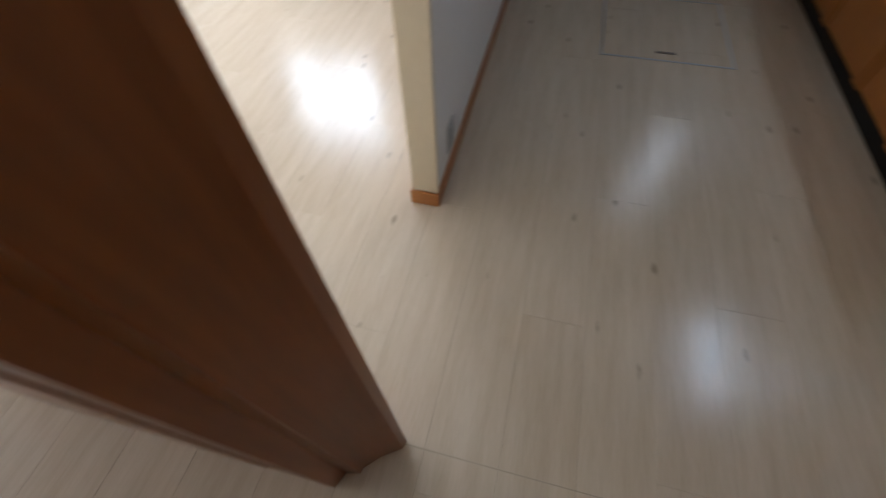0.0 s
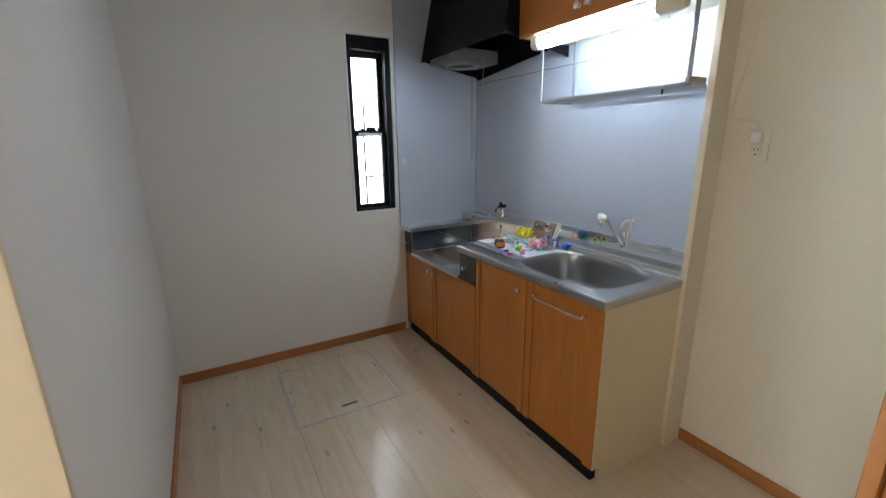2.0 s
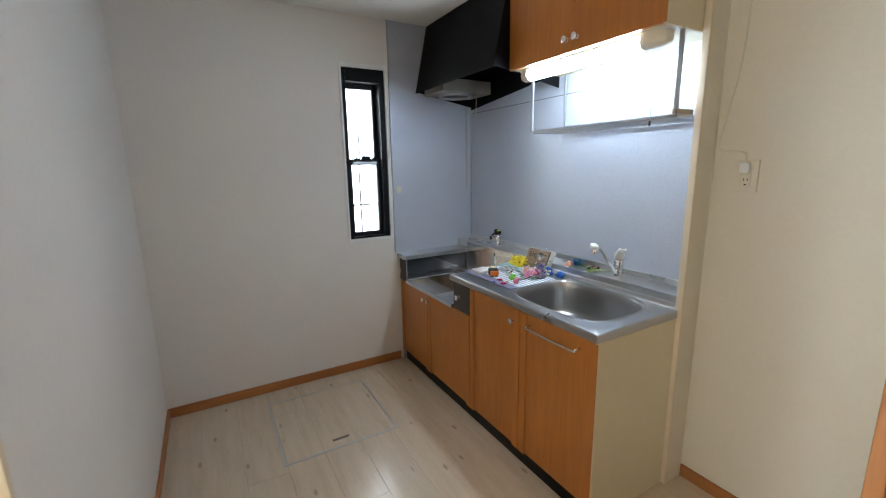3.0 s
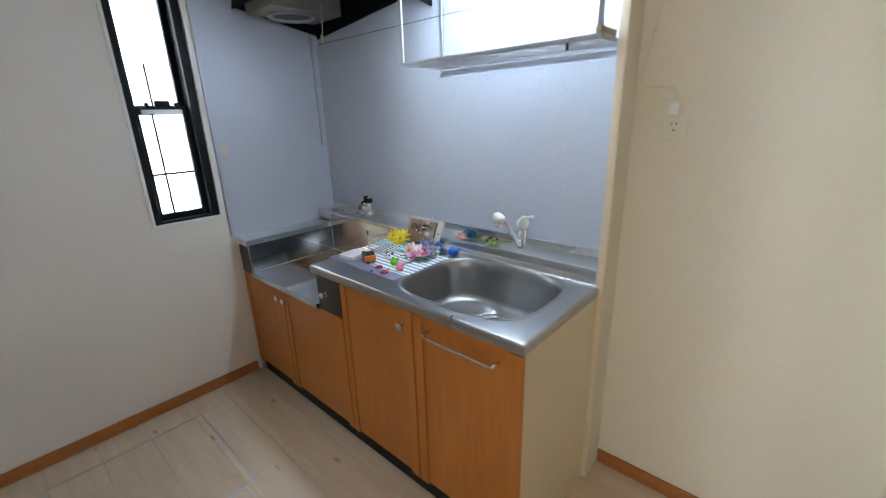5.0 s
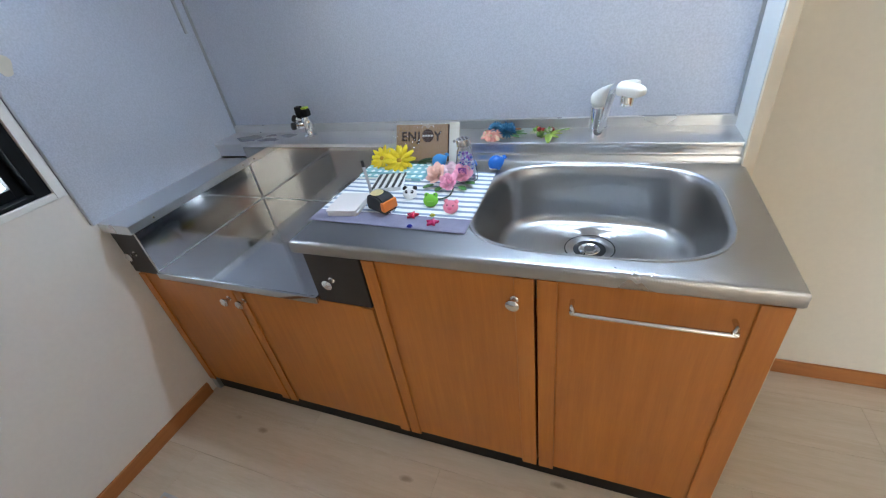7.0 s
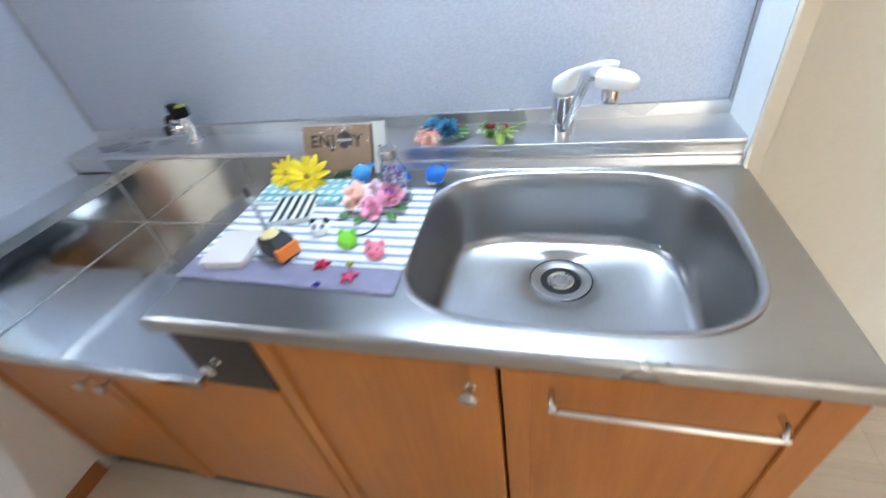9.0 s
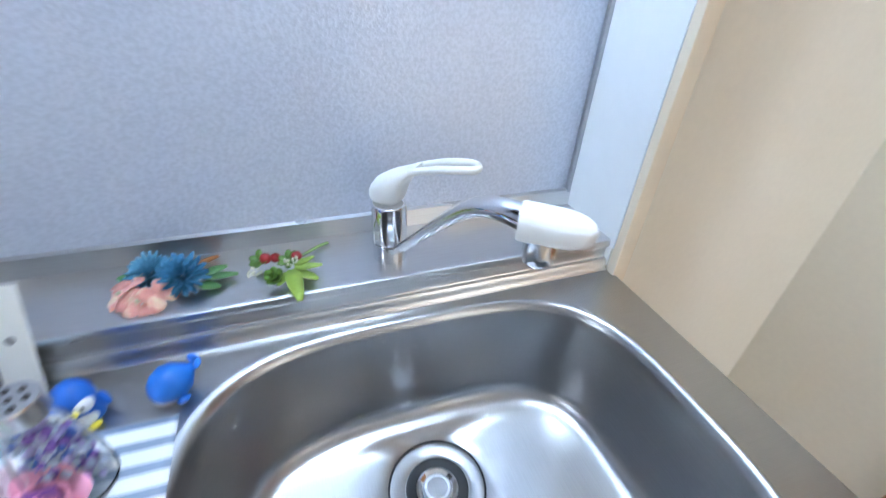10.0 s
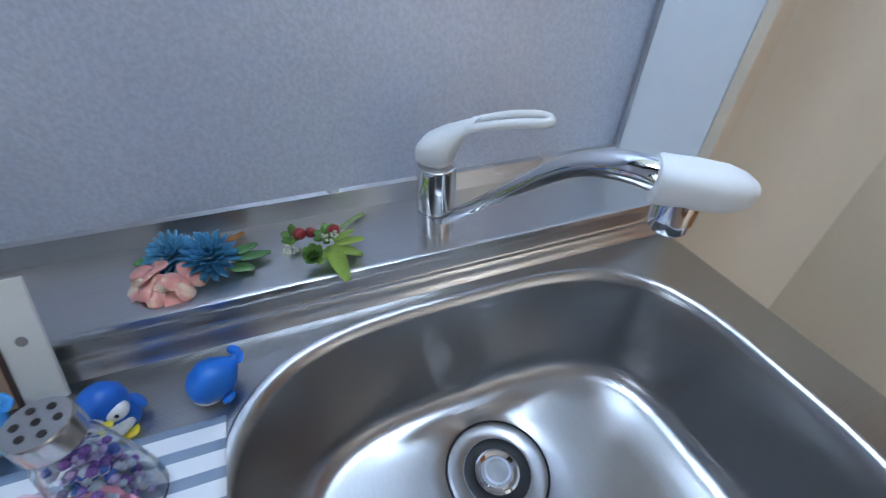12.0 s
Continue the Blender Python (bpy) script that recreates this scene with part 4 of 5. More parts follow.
def petal(bm, base, out, up, length, width, curl=0.3, cup=0.15, tip=0.6, rows=4):
    """One thin curved petal that grows from base along out and bends towards up."""
    out, up = Vector(out).normalized(), Vector(up).normalized()
    side = out.cross(up).normalized()
    grid = []
    for i in range(rows + 1):
        t = i / rows
        w = width * (math.sin(math.pi * (0.12 + 0.80 * t ** (0.6 + tip))) ** 0.8)
        c = Vector(base) + out * (length * t) + up * (length * curl * t * t)
        grid.append([bm.verts.new(c + side * (w * s) + up * (cup * w * s * s)) for s in (-0.5, 0.0, 0.5)])
    for a, b in zip(grid, grid[1:]):
        for j in range(2):
            bm.faces.new((a[j], a[j + 1], b[j + 1], b[j]))


def bloom(bm, centre, axis, layers, rng):
    """Rings of petals round an axis: (count, radius, length, width, lift, curl)."""
    ax = Vector(axis).normalized()
    u = ax.cross(Vector((0.3, 0.9, 0.2))).normalized()
    v = ax.cross(u)
    for count, rad, length, width, lift, curl in layers:
        ph = rng.random() * 6.28
        for i in range(count):
            a = ph + 2 * math.pi * (i + 0.3 * (rng.random() - 0.5)) / count
            o = u * math.cos(a) + v * math.sin(a)
            lf = lift + 0.15 * (rng.random() - 0.5)
            petal(bm, Vector(centre) + o * rad + ax * (0.002 * lf), o * math.cos(lf) + ax * math.sin(lf), ax * math.cos(lf) - o * math.sin(lf), length * (0.9 + 0.2 * rng.random()), width, curl)


def petal_mix(name, edge, heart):
    """Thin cloth petals that drift from one tint to another."""
    m, n, l, p = material(name)
    f = tex_noise(n, l, coords(n, l), 48, 3.0)
    l.new(ramp(n, l, f, [(0.36, heart), (0.50, edge), (0.70, tuple(q * 0.85 for q in edge))]), p.inputs["Base Color"])
    p.inputs["Roughness"].default_value = 0.6
    p.inputs["Subsurface Weight"].default_value = 0.25
    p.inputs["Subsurface Radius"].default_value = (0.004, 0.003, 0.002)
    bump(n, l, p, tex_noise(n, l, coords(n, l), 400, 2.0), 0.2, 0.0005)
    return m


def thick(ob, t=0.0007):
    md = ob.modifiers.new("thickness", "SOLIDIFY")
    md.thickness = t
    return ob


# place mat
def mat_material():
    m, n, l, p = material("striped_cloth")
    tc = n.new("ShaderNodeTexCoord")
    sp = n.new("ShaderNodeSeparateXYZ")
    l.new(tc.outputs["Object"], sp.inputs[0])
    tilt = n.new("ShaderNodeMath")
    tilt.operation = "MULTIPLY_ADD"
    l.new(sp.outputs[0], tilt.inputs[0])
    tilt.inputs[1].default_value = 0.024
    l.new(sp.outputs[1], tilt.inputs[2])
    fr = n.new("ShaderNodeMath")
    fr.operation = "MULTIPLY"
    fr.inputs[1].default_value = 1 / 0.0245
    l.new(tilt.outputs[0], fr.inputs[0])
    f2 = n.new("ShaderNodeMath")
    f2.operation = "FRACT"
    l.new(fr.outputs[0], f2.inputs[0])
    st = ramp(n, l, f2.outputs[0], [(0.0, (0.86, 0.87, 0.88)), (0.58, (0.86, 0.87, 0.88)), (0.61, (0.27, 0.33, 0.43)), (0.98, (0.27, 0.33, 0.43)), (1.0, (0.86, 0.87, 0.88))])
    ed = n.new("ShaderNodeMath")
    ed.operation = "LESS_THAN"
    ed.inputs[1].default_value = -0.4555
    l.new(tilt.outputs[0], ed.inputs[0])
    weave = tex_noise(n, l, coords(n, l, (1, 1, 1)), 700, 2.0)
    blot = tex_noise(n, l, coords(n, l, (1, 1, 1)), 22, 3.0)
    bord = ramp(n, l, blot, [(0.3, (0.185, 0.175, 0.25)), (0.7, (0.24, 0.23, 0.32))])
    l.new(mix(n, l, ed.outputs[0], st, bord), p.inputs["Base Color"])
    p.inputs["Roughness"].default_value = 0.85
    bump(n, l, p, weave, 0.4, 0.0008)
    return m


def cloth_sheet(name, corners, mt, label, category, lift=0.0012, nx=40, ny=30, wave=0.0010):
    bl, br, tr, tl = [Vector((*c, 0)) for c in corners]
    bm = bmesh.new()
    rows = []
    for j in range(ny + 1):
        r = []
        for i in range(nx + 1):
            u, v = i / nx, j / ny
            q = bl * (1 - u) * (1 - v) + br * u * (1 - v) + tr * u * v + tl * (1 - u) * v
            h = wave * (1 + noise.noise(Vector((q.x * 17, q.y * 17, 3.1)))) + 0.0016 * max(0, noise.noise(Vector((q.x * 60, q.y * 9, 8.0)))) * (1 if v < 0.25 else 0.4)
            r.append(bm.verts.new((q.x, q.y, WT + lift + h)))
        rows.append(r)
    for a, b in zip(rows, rows[1:]):
        for i in range(nx):
            bm.faces.new((a[i], a[i + 1], b[i + 1], b[i]))
    ob = solid(name, bm, mt, label, category)
    md = ob.modifiers.new("thickness", "SOLIDIFY")
    md.thickness, md.offset = 0.0012, -1
    return ob


cloth_sheet("place_mat", [(0.714, -0.530), (1.140, -0.543), (1.133, -0.226), (0.722, -0.212)], mat_material(), "striped cloth place mat with mauve border, slightly creased", "place mat")
MT = WT + 0.0040     # top of the mat


def gift_box():
    """Kraft box on edge, leaning on the back shelf."""
    c = thing("cardboard_box", (0.875, -0.16, WT), "brown kraft cardboard box with dark lettering, standing on edge", "box")
    m = pose(0.880, -0.158, WT + 0.0028, -25, 0, 0)
    w, h, d = 0.087, 0.114, 0.010

    def lay(bm):
        bm.transform(m)
        return bm
    kraft = plain("kraft_card", (0.52, 0.335, 0.195), 0.75, vary=0.07, scale=90, bumpy=0.1)
    pale = plain("pale_card", (0.72, 0.70, 0.63), 0.7, vary=0.05)
    ink = plain("dark_brown_ink", (0.065, 0.035, 0.025), 0.6)
    part("tray", lay(box(-w, w, 0.004, d, 0.0, h, 0.0012)), pale, c, "pale inner tray")
    part("lid", lay(box(-w - 0.001, w - 0.002, -0.001, 0.0038, 0.001, h - 0.004, 0.0010)), kraft, c, "brown kraft face")
    part("edge", lay(box(w - 0.0019, w + 0.0016, -0.001, 0.0036, 0.001, h - 0.004)), ink, c, "dark cut edge", shade=False)
    part("side_flap", lay(box(w + 0.0018, w + 0.034, 0.001, 0.006, 0.0, h + 0.002, 0.0010)), pale, c, "pale side flap")
    part("notch", lay(lathe([(0.0045, 0), (0.0045, 0.0006), (0.001, 0.0007)], pose(w + 0.018, 0.0012, 0.060, 90, 0, 0), 14)), plain("notch_grey", (0.25, 0.23, 0.21), 0.6), c, "round notch")
    for ch, x in (("E", -0.060), ("N", -0.033), ("J", -0.010), ("Y", 0.052)):
        cu = bpy.data.curves.new("letter", "FONT")
        cu.body, cu.size, cu.extrude, cu.align_x = ch, 0.039, 0.0002, "CENTER"
        cu.offset = 0.0011
        tmp = new("letter_source", cu)
        bpy.context.view_layer.update()
        me = bpy.data.meshes.new_from_object(tmp.evaluated_get(bpy.context.evaluated_depsgraph_get()))
        bpy.data.objects.remove(tmp)
        me.transform(m @ pose(x, -0.0013, 0.062, 90, 0, 0))
        me.materials.append(ink)
        ob = new("letter", me)
        ob.parent = c
        ob.matrix_parent_inverse = Matrix.Translation(c.location).inverted()
    part("badge", lay(lathe([(0.0195, 0), (0.0195, 0.0003), (0.0002, 0.00035)], pose(0.020, -0.0012, 0.077, 90, 0, 0), 36)), plain("badge_brown", (0.11, 0.060, 0.045), 0.6), c, "dark brown round badge")
    bars = bmesh.new()
    for a, b in ((0.002, 0.010), (0.012, 0.018), (0.020, 0.027), (0.029, 0.037)):
        box(a, b, -0.0020, -0.0016, 0.0745, 0.0800, bm=bars)
    part("badge_band", lay(bars), WHITE, c, "pale lettering bars")
    sw = bmesh.new()
    for s in (-1, 1):
        tube(curve_pts([(0.020, -0.0014, 0.099), (0.020 + s * 0.008, -0.0014, 0.107), (0.020 + s * 0.017, -0.0014, 0.106), (0.020 + s * 0.020, -0.0014, 0.100)], 5), 0.0008, 6, sw)
    tube(curve_pts([(0.016, -0.0014, 0.101), (0.020, -0.0014, 0.113), (0.024, -0.0014, 0.101)], 5), 0.0008, 6, sw)
    part("ornament", lay(sw), WHITE, c, "white line ornament")
    return c


boxed = gift_box()


def film_material():
    """Clear crinkled film: mostly see-through, with sharp glints."""
    m, n, l, p = material("clear_film")
    gl, tr, mx, lw = n.new("ShaderNodeBsdfGlossy"), n.new("ShaderNodeBsdfTransparent"), n.new("ShaderNodeMixShader"), n.new("ShaderNodeFresnel")
    gl.inputs["Roughness"].default_value = 0.08
    lw.inputs["IOR"].default_value = 1.9
    l.new(lw.outputs[0], mx.inputs[0])
    l.new(tr.outputs[0], mx.inputs[1])
    l.new(gl.outputs[0], mx.inputs[2])
    l.new(mx.outputs[0], n["Material Output"].inputs["Surface"])
    return m


def film_wrap():
    """Loose crumpled film over the face of the box, with a gathered end to one side."""
    m = pose(0.880, -0.158, WT + 0.0028, -25, 0, 0)
    bm = bmesh.new()
    nx, nz = 30, 18
    rows = []
    for j in range(nz + 1):
        line = []
        for i in range(nx + 1):
            u, v = i / nx, j / nz
            q = Vector((-0.104 + 0.188 * u, 0.0, 0.003 + 0.121 * v + 0.006 * math.sin(9 * u)))
            k = abs(noise.noise(Vector((q.x * 46, q.z * 46, 1.7)))) + 0.6 * abs(noise.noise(Vector((q.x * 110, q.z * 90, 5.2))))
            q.y = -0.0045 - 0.013 * k * (0.6 + 0.4 * max(0, 1 - 1.6 * u))
            line.append(bm.verts.new(m @ q))
        rows.append(line)
    for a, b in zip(rows, rows[1:]):
        for i in range(nx):
            bm.faces.new((a[i], a[i + 1], b[i + 1]))
            bm.faces.new((a[i], b[i + 1], b[i]))
    ob = part("plastic_wrap", bm, film_material(), boxed, "clear crinkled plastic film", shade=False)
    ob.visible_shadow = False


film_wrap()


def yellow_flower(x, y, z, size, axis, rng):
    c = thing("yellow_flower", (x, y, z), "bright yellow artificial daisy lying by the box", "flower", "yellow flowers")
    bm = bmesh.new()
    s = size
    bloom(bm, (x, y, z), axis, [(12, 0.005 * s, 0.044 * s, 0.016 * s, 0.02, 0.05), (11, 0.005 * s, 0.038 * s, 0.015 * s, 0.28, 0.05), (7, 0.004 * s, 0.022 * s, 0.012 * s, 0.7, 0.05)], rng)
    thick(part("petals", bm, plain("yellow_petal", (0.88, 0.68, 0.02), 0.5, vary=0.12, sub=0.0), c, "yellow petals"), 0.0006)
    a = Vector(axis).normalized()
    q = Vector((x, y, z)) + a * 0.003
    part("centre", ball(Matrix.Translation(q) @ Matrix.Diagonal((0.008 * s, 0.008 * s, 0.007 * s, 1)), 12, 8), plain("yellow_brown", (0.45, 0.26, 0.02), 0.8, bumpy=0.5, scale=300), c)
    part("stem", tube(curve_pts([tuple(Vector((x, y, z)) - a * 0.004), (x + 0.02, y + 0.03, MT + 0.010), (x + 0.045, y + 0.035, MT + 0.005)], 4), 0.0022, 8), plain("stem_green", (0.06, 0.14, 0.03), 0.6), c, "green stem")


rng = random.Random(5)
yellow_flower(0.775, -0.210, 0.833, 0.88, (-0.10, -0.62, 0.75), rng)
yellow_flower(0.842, -0.228, 0.835, 1.02, (0.12, -0.68, 0.70), rng)
bm = bmesh.new()
for o in ((1, 0.1, 0.1), (0.8, -0.5, 0.0), (0.9, 0.4, 0.2)):
    petal(bm, (0.885, -0.190, MT + 0.012), o, (0, 0, 1), 0.045, 0.02, -0.15)
thick(solid("leaf_sprig", bm, plain("leaf_dark", (0.035, 0.085, 0.03), 0.55), "dark green artificial leaves beside the yellow flower", "leaf"))


def dotted():
    m, n, l, p = material("mint_dotted")
    v = coords(n, l, (42, 42, 0))
    vo = n.new("ShaderNodeTexVoronoi")
    vo.inputs["Randomness"].default_value = 0.12
    vo.inputs["Scale"].default_value = 1.0
    l.new(v, vo.inputs["Vector"])
    c = ramp(n, l, vo.outputs["Distance"], [(0.0, (0.85, 0.88, 0.87)), (0.27, (0.85, 0.88, 0.87)), (0.30, (0.26, 0.50, 0.54)), (1.0, (0.26, 0.50, 0.54))])
    l.new(c, p.inputs["Base Color"])
    p.inputs["Roughness"].default_value = 0.5
    return m


def flat_block(name, cx, cy, w, d, z0, z1, turn, mt, r=0.006):
    return prism(rounded_rect(-w / 2, w / 2, -d / 2, d / 2, r), z0, z1, m=pose(cx, cy, 0, 0, 0, turn), bev=0.0008)


pouch = thing("dotted_pouch", (0.835, -0.25, MT), "mint green pouch with white dots lying flat", "pouch")
part("body", flat_block("body", 0.835, -0.248, 0.205, 0.092, MT - 0.0006, MT + 0.009, -2, None), dotted(), pouch)
part("flap", flat_block("flap", 0.835, -0.238, 0.203, 0.070, MT + 0.0092, MT + 0.0115, -2, None), dotted(), pouch, "folded dotted flap")
part("edge", box(0.735, 0.936, -0.2965, -0.2945, MT + 0.001, MT + 0.007, 0.0006), WHITE, pouch, "white edge")

book = thing("striped_notebook", (0.848, -0.315, MT), "small notebook with black and white diagonal stripes", "notebook")
BT = 14
mb = pose(0.848, -0.316, 0, 0, 0, BT)
part("page_block", prism(rounded_rect(-0.041, 0.041, -0.050, 0.040, 0.003), MT - 0.0006, MT + 0.0095, m=mb), WHITE, book, "white page block")
part("cover", prism(rounded_rect(-0.043, 0.043, -0.052, 0.042, 0.003), MT + 0.0097, MT + 0.0112, m=mb, bev=0.0003), WHITE, book, "white cover")
inkb = plain("black_ink", (0.012, 0.012, 0.014), 0.45)
for i in range(5):
    x = -0.0375 + i * 0.0185
    part("stripe", prism([(x - 0.004, -0.0515), (x + 0.0045, -0.0515), (x + 0.0085, 0.0415), (x, 0.0415)] if i < 4 else [(x - 0.004, -0.0515), (x + 0.0035, -0.0515), (x + 0.0055, 0.0415), (x, 0.0415)], MT + 0.0112, MT + 0.0118, m=mb), inkb, book, "black stripe")

pad = thing("memo_pad", (0.796, -0.457, MT), "stack of pale square memo cards", "memo pad")
pale = plain("pale_card_sheet", (0.66, 0.61, 0.59), 0.7, vary=0.04)
for i, (dx, tn) in enumerate(((0.0, 6), (0.0015, 8), (-0.001, 5))):
    part("card", flat_block("card", 0.796 + dx, -0.457, 0.086, 0.098, MT - 0.0006 + i * 0.0050, MT + 0.0040 + i * 0.0050, tn, None, 0.007), pale, pad)

pen = thing("pen", (0.838, -0.405, MT), "clear ballpoint pen with black cap standing upright in its holder", "pen")
part("holder", lathe([(0.016, 0.0), (0.016, 0.003), (0.007, 0.006), (0.006, 0.026), (0.0045, 0.026)], pose(0.838, -0.405, MT - 0.0006), 20), CLEAR, pen, "clear plastic holder")
part("barrel", lathe([(0.0022, 0.010), (0.0042, 0.026), (0.0042, 0.088), (0.0036, 0.090)], pose(0.838, -0.405, MT, 0, -3, 0), 14), plain("grey_clear", (0.45, 0.46, 0.50), 0.2), pen, "grey barrel")
part("cap", lathe([(0.0045, 0.090), (0.0045, 0.104), (0.003, 0.107)], pose(0.838, -0.405, MT, 0, -3, 0), 14), inkb, pen, "black cap")
part("clip", box(0.8300, 0.8330, -0.4062, -0.4038, MT + 0.062, MT + 0.096, 0.0008), NICKEL, pen)

tape = thing("tape_measure", (0.895, -0.458, MT), "black and orange tape measure with yellow dial", "tape measure")
mt_ = pose(0.895, -0.458, MT - 0.0006, 0, 0, -24)
outl = [(-0.032, 0.0), (0.032, 0.0), (0.036, 0.006), (0.036, 0.026), (0.029, 0.038), (0.013, 0.045), (-0.013, 0.045), (-0.029, 0.038), (-0.036, 0.024), (-0.036, 0.006)]
up_ = Matrix(((1, 0, 0, 0), (0, 0, -1, 0), (0, 1, 0, 0), (0, 0, 0, 1)))
part("case", prism(outl, -0.021, 0.021, m=mt_ @ up_ @ Matrix.Identity(4), bev=0.004), plain("black_rubber_case", (0.012, 0.012, 0.013), 0.6, bumpy=0.1), tape, "black rubber case")
part("dial", lathe([(0.017, 0.0), (0.017, 0.0012), (0.014, 0.002), (0.0005, 0.0022)], mt_ @ pose(-0.006, -0.002, 0.0448, 0, 0, 0), 24), plain("dial_yellow", (0.72, 0.58, 0.28), 0.35), tape, "pale yellow dial")
part("grip", (lambda b: (b.transform(mt_), b)[1])(box(0.024, 0.0375, -0.0222, 0.0222, 0.008, 0.033, 0.003)), plain("orange_rubber", (0.75, 0.20, 0.02), 0.45), tape, "orange grip")
part("hook", (lambda b: (b.transform(mt_), b)[1])(box(0.034, 0.040, -0.008, 0.008, 0.001, 0.007, 0.001)), NICKEL, tape, "metal hook")


def clip_animal(name, x, y, colour, tilt, label, ears, face, patch=None):
    """Flat animal-head clip, propped so that its face looks up and forward."""
    c = thing(name, (x, y, MT), label, "clip", "animal clips")
    m = pose(x, y, MT + 0.0135, 52, 0, tilt)
    base = plain(name + "_plastic", colour, 0.35, vary=0.05)
    dark = inkb

    def lay(bm):
        bm.transform(m)
        return bm
    body = ball(Matrix.Diagonal((0.0195, 0.0165, 0.0068, 1)), 24, 14)
    part("head", lay(body), base, c)
    for s in (-1, 1):
        part("ear", lay(ball(pose(s * ears[0], ears[1], 0.0) @ Matrix.Diagonal((ears[2], ears[2], 0.005, 1)), 14, 10)), dark if patch == "panda" else base, c, "round ear")
        if patch == "panda":
            part("eye_patch", lay(ball(pose(s * 0.0075, 0.002, 0.0052, 0, 0, s * -30) @ Matrix.Diagonal((0.0045, 0.0055, 0.002, 1)), 12, 8)), dark, c, "black eye patch")
        part("eye", lay(ball(pose(s * (0.0078 if patch != "frog" else 0.0105), 0.0025 if patch != "frog" else 0.0135, 0.0062 if patch != "frog" else 0.0042) @ Matrix.Diagonal((0.0018, 0.0020, 0.0012, 1)), 10, 6)), dark if patch != "panda" else WHITE, c, "small eye")
    part("muzzle", lay(ball(pose(0, -0.0045, 0.0060) @ Matrix.Diagonal((*face, 0.0022, 1)), 14, 8)), plain(name + "_muzzle", tuple(min(0.85, q * 1.0 + 0.03) for q in colour) if patch != "pig" else (0.72, 0.12, 0.22), 0.35), c, "snout")
    part("clip_back", lay(box(-0.010, 0.010, -0.012, 0.006, -0.012, -0.004, 0.002)), base, c)


clip_animal("panda_clip", 0.946, -0.395, (0.82, 0.82, 0.80), 8, "white and black panda-head clip on the mat", (0.0135, 0.0130, 0.0065), (0.003, 0.0022), "panda")
clip_animal("frog_clip", 1.018, -0.428, (0.20, 0.58, 0.04), 6, "lime green frog-head clip on the mat", (0.0110, 0.0130, 0.0070), (0.009, 0.0012), "frog")
clip_animal("pig_clip", 1.080, -0.455, (0.80, 0.24, 0.33), -2, "pink pig-head clip on the mat", (0.0130, 0.0135, 0.0058), (0.0060, 0.0042), "pig")


def star_bead(x, y, r, h, colour, label, points=5):
    o = []
    for i in range(points * 2):
        a = math.pi * i / points + 0.4
        q = r if i % 2 == 0 else r * 0.52
        o.append((x + q * math.cos(a), y + q * math.sin(a)))
    bm = bmesh.new()
    low = [bm.verts.new((px, py, MT - 0.0004)) for px, py in o]
    mid = [bm.verts.new((px, py, MT + h * 0.45)) for px, py in o]
    top = bm.verts.new((x, y, MT + h))
    for i in range(len(o)):
        j = (i + 1) % len(o)
        bm.faces.new((low[i], low[j], mid[j], mid[i]))
        bm.faces.new((mid[i], mid[j], top))
    bm.faces.new(low[::-1])
    mtl, n, l, p = material("clear_bead")
    p.inputs["Base Color"].default_value = (*colour, 1)
    p.inputs["Roughness"].default_value = 0.08
    p.inputs["Transmission Weight"].default_value = 0.35
    return solid("star_bead", bm, mtl, label, "bead", "beads on the mat", shade=False)


star_bead(0.990, -0.484, 0.0160, 0.010, (0.72, 0.03, 0.10), "translucent red star-shaped bead")
star_bead(1.052, -0.510, 0.0165, 0.010, (0.78, 0.06, 0.20), "translucent pink-red star-shaped bead")
star_bead(1.040, -0.478, 0.0070, 0.007, (0.75, 0.72, 0.10), "small translucent yellow bead", 6)
star_bead(1.003, -0.532, 0.0068, 0.006, (0.04, 0.05, 0.42), "small translucent blue bead", 6)


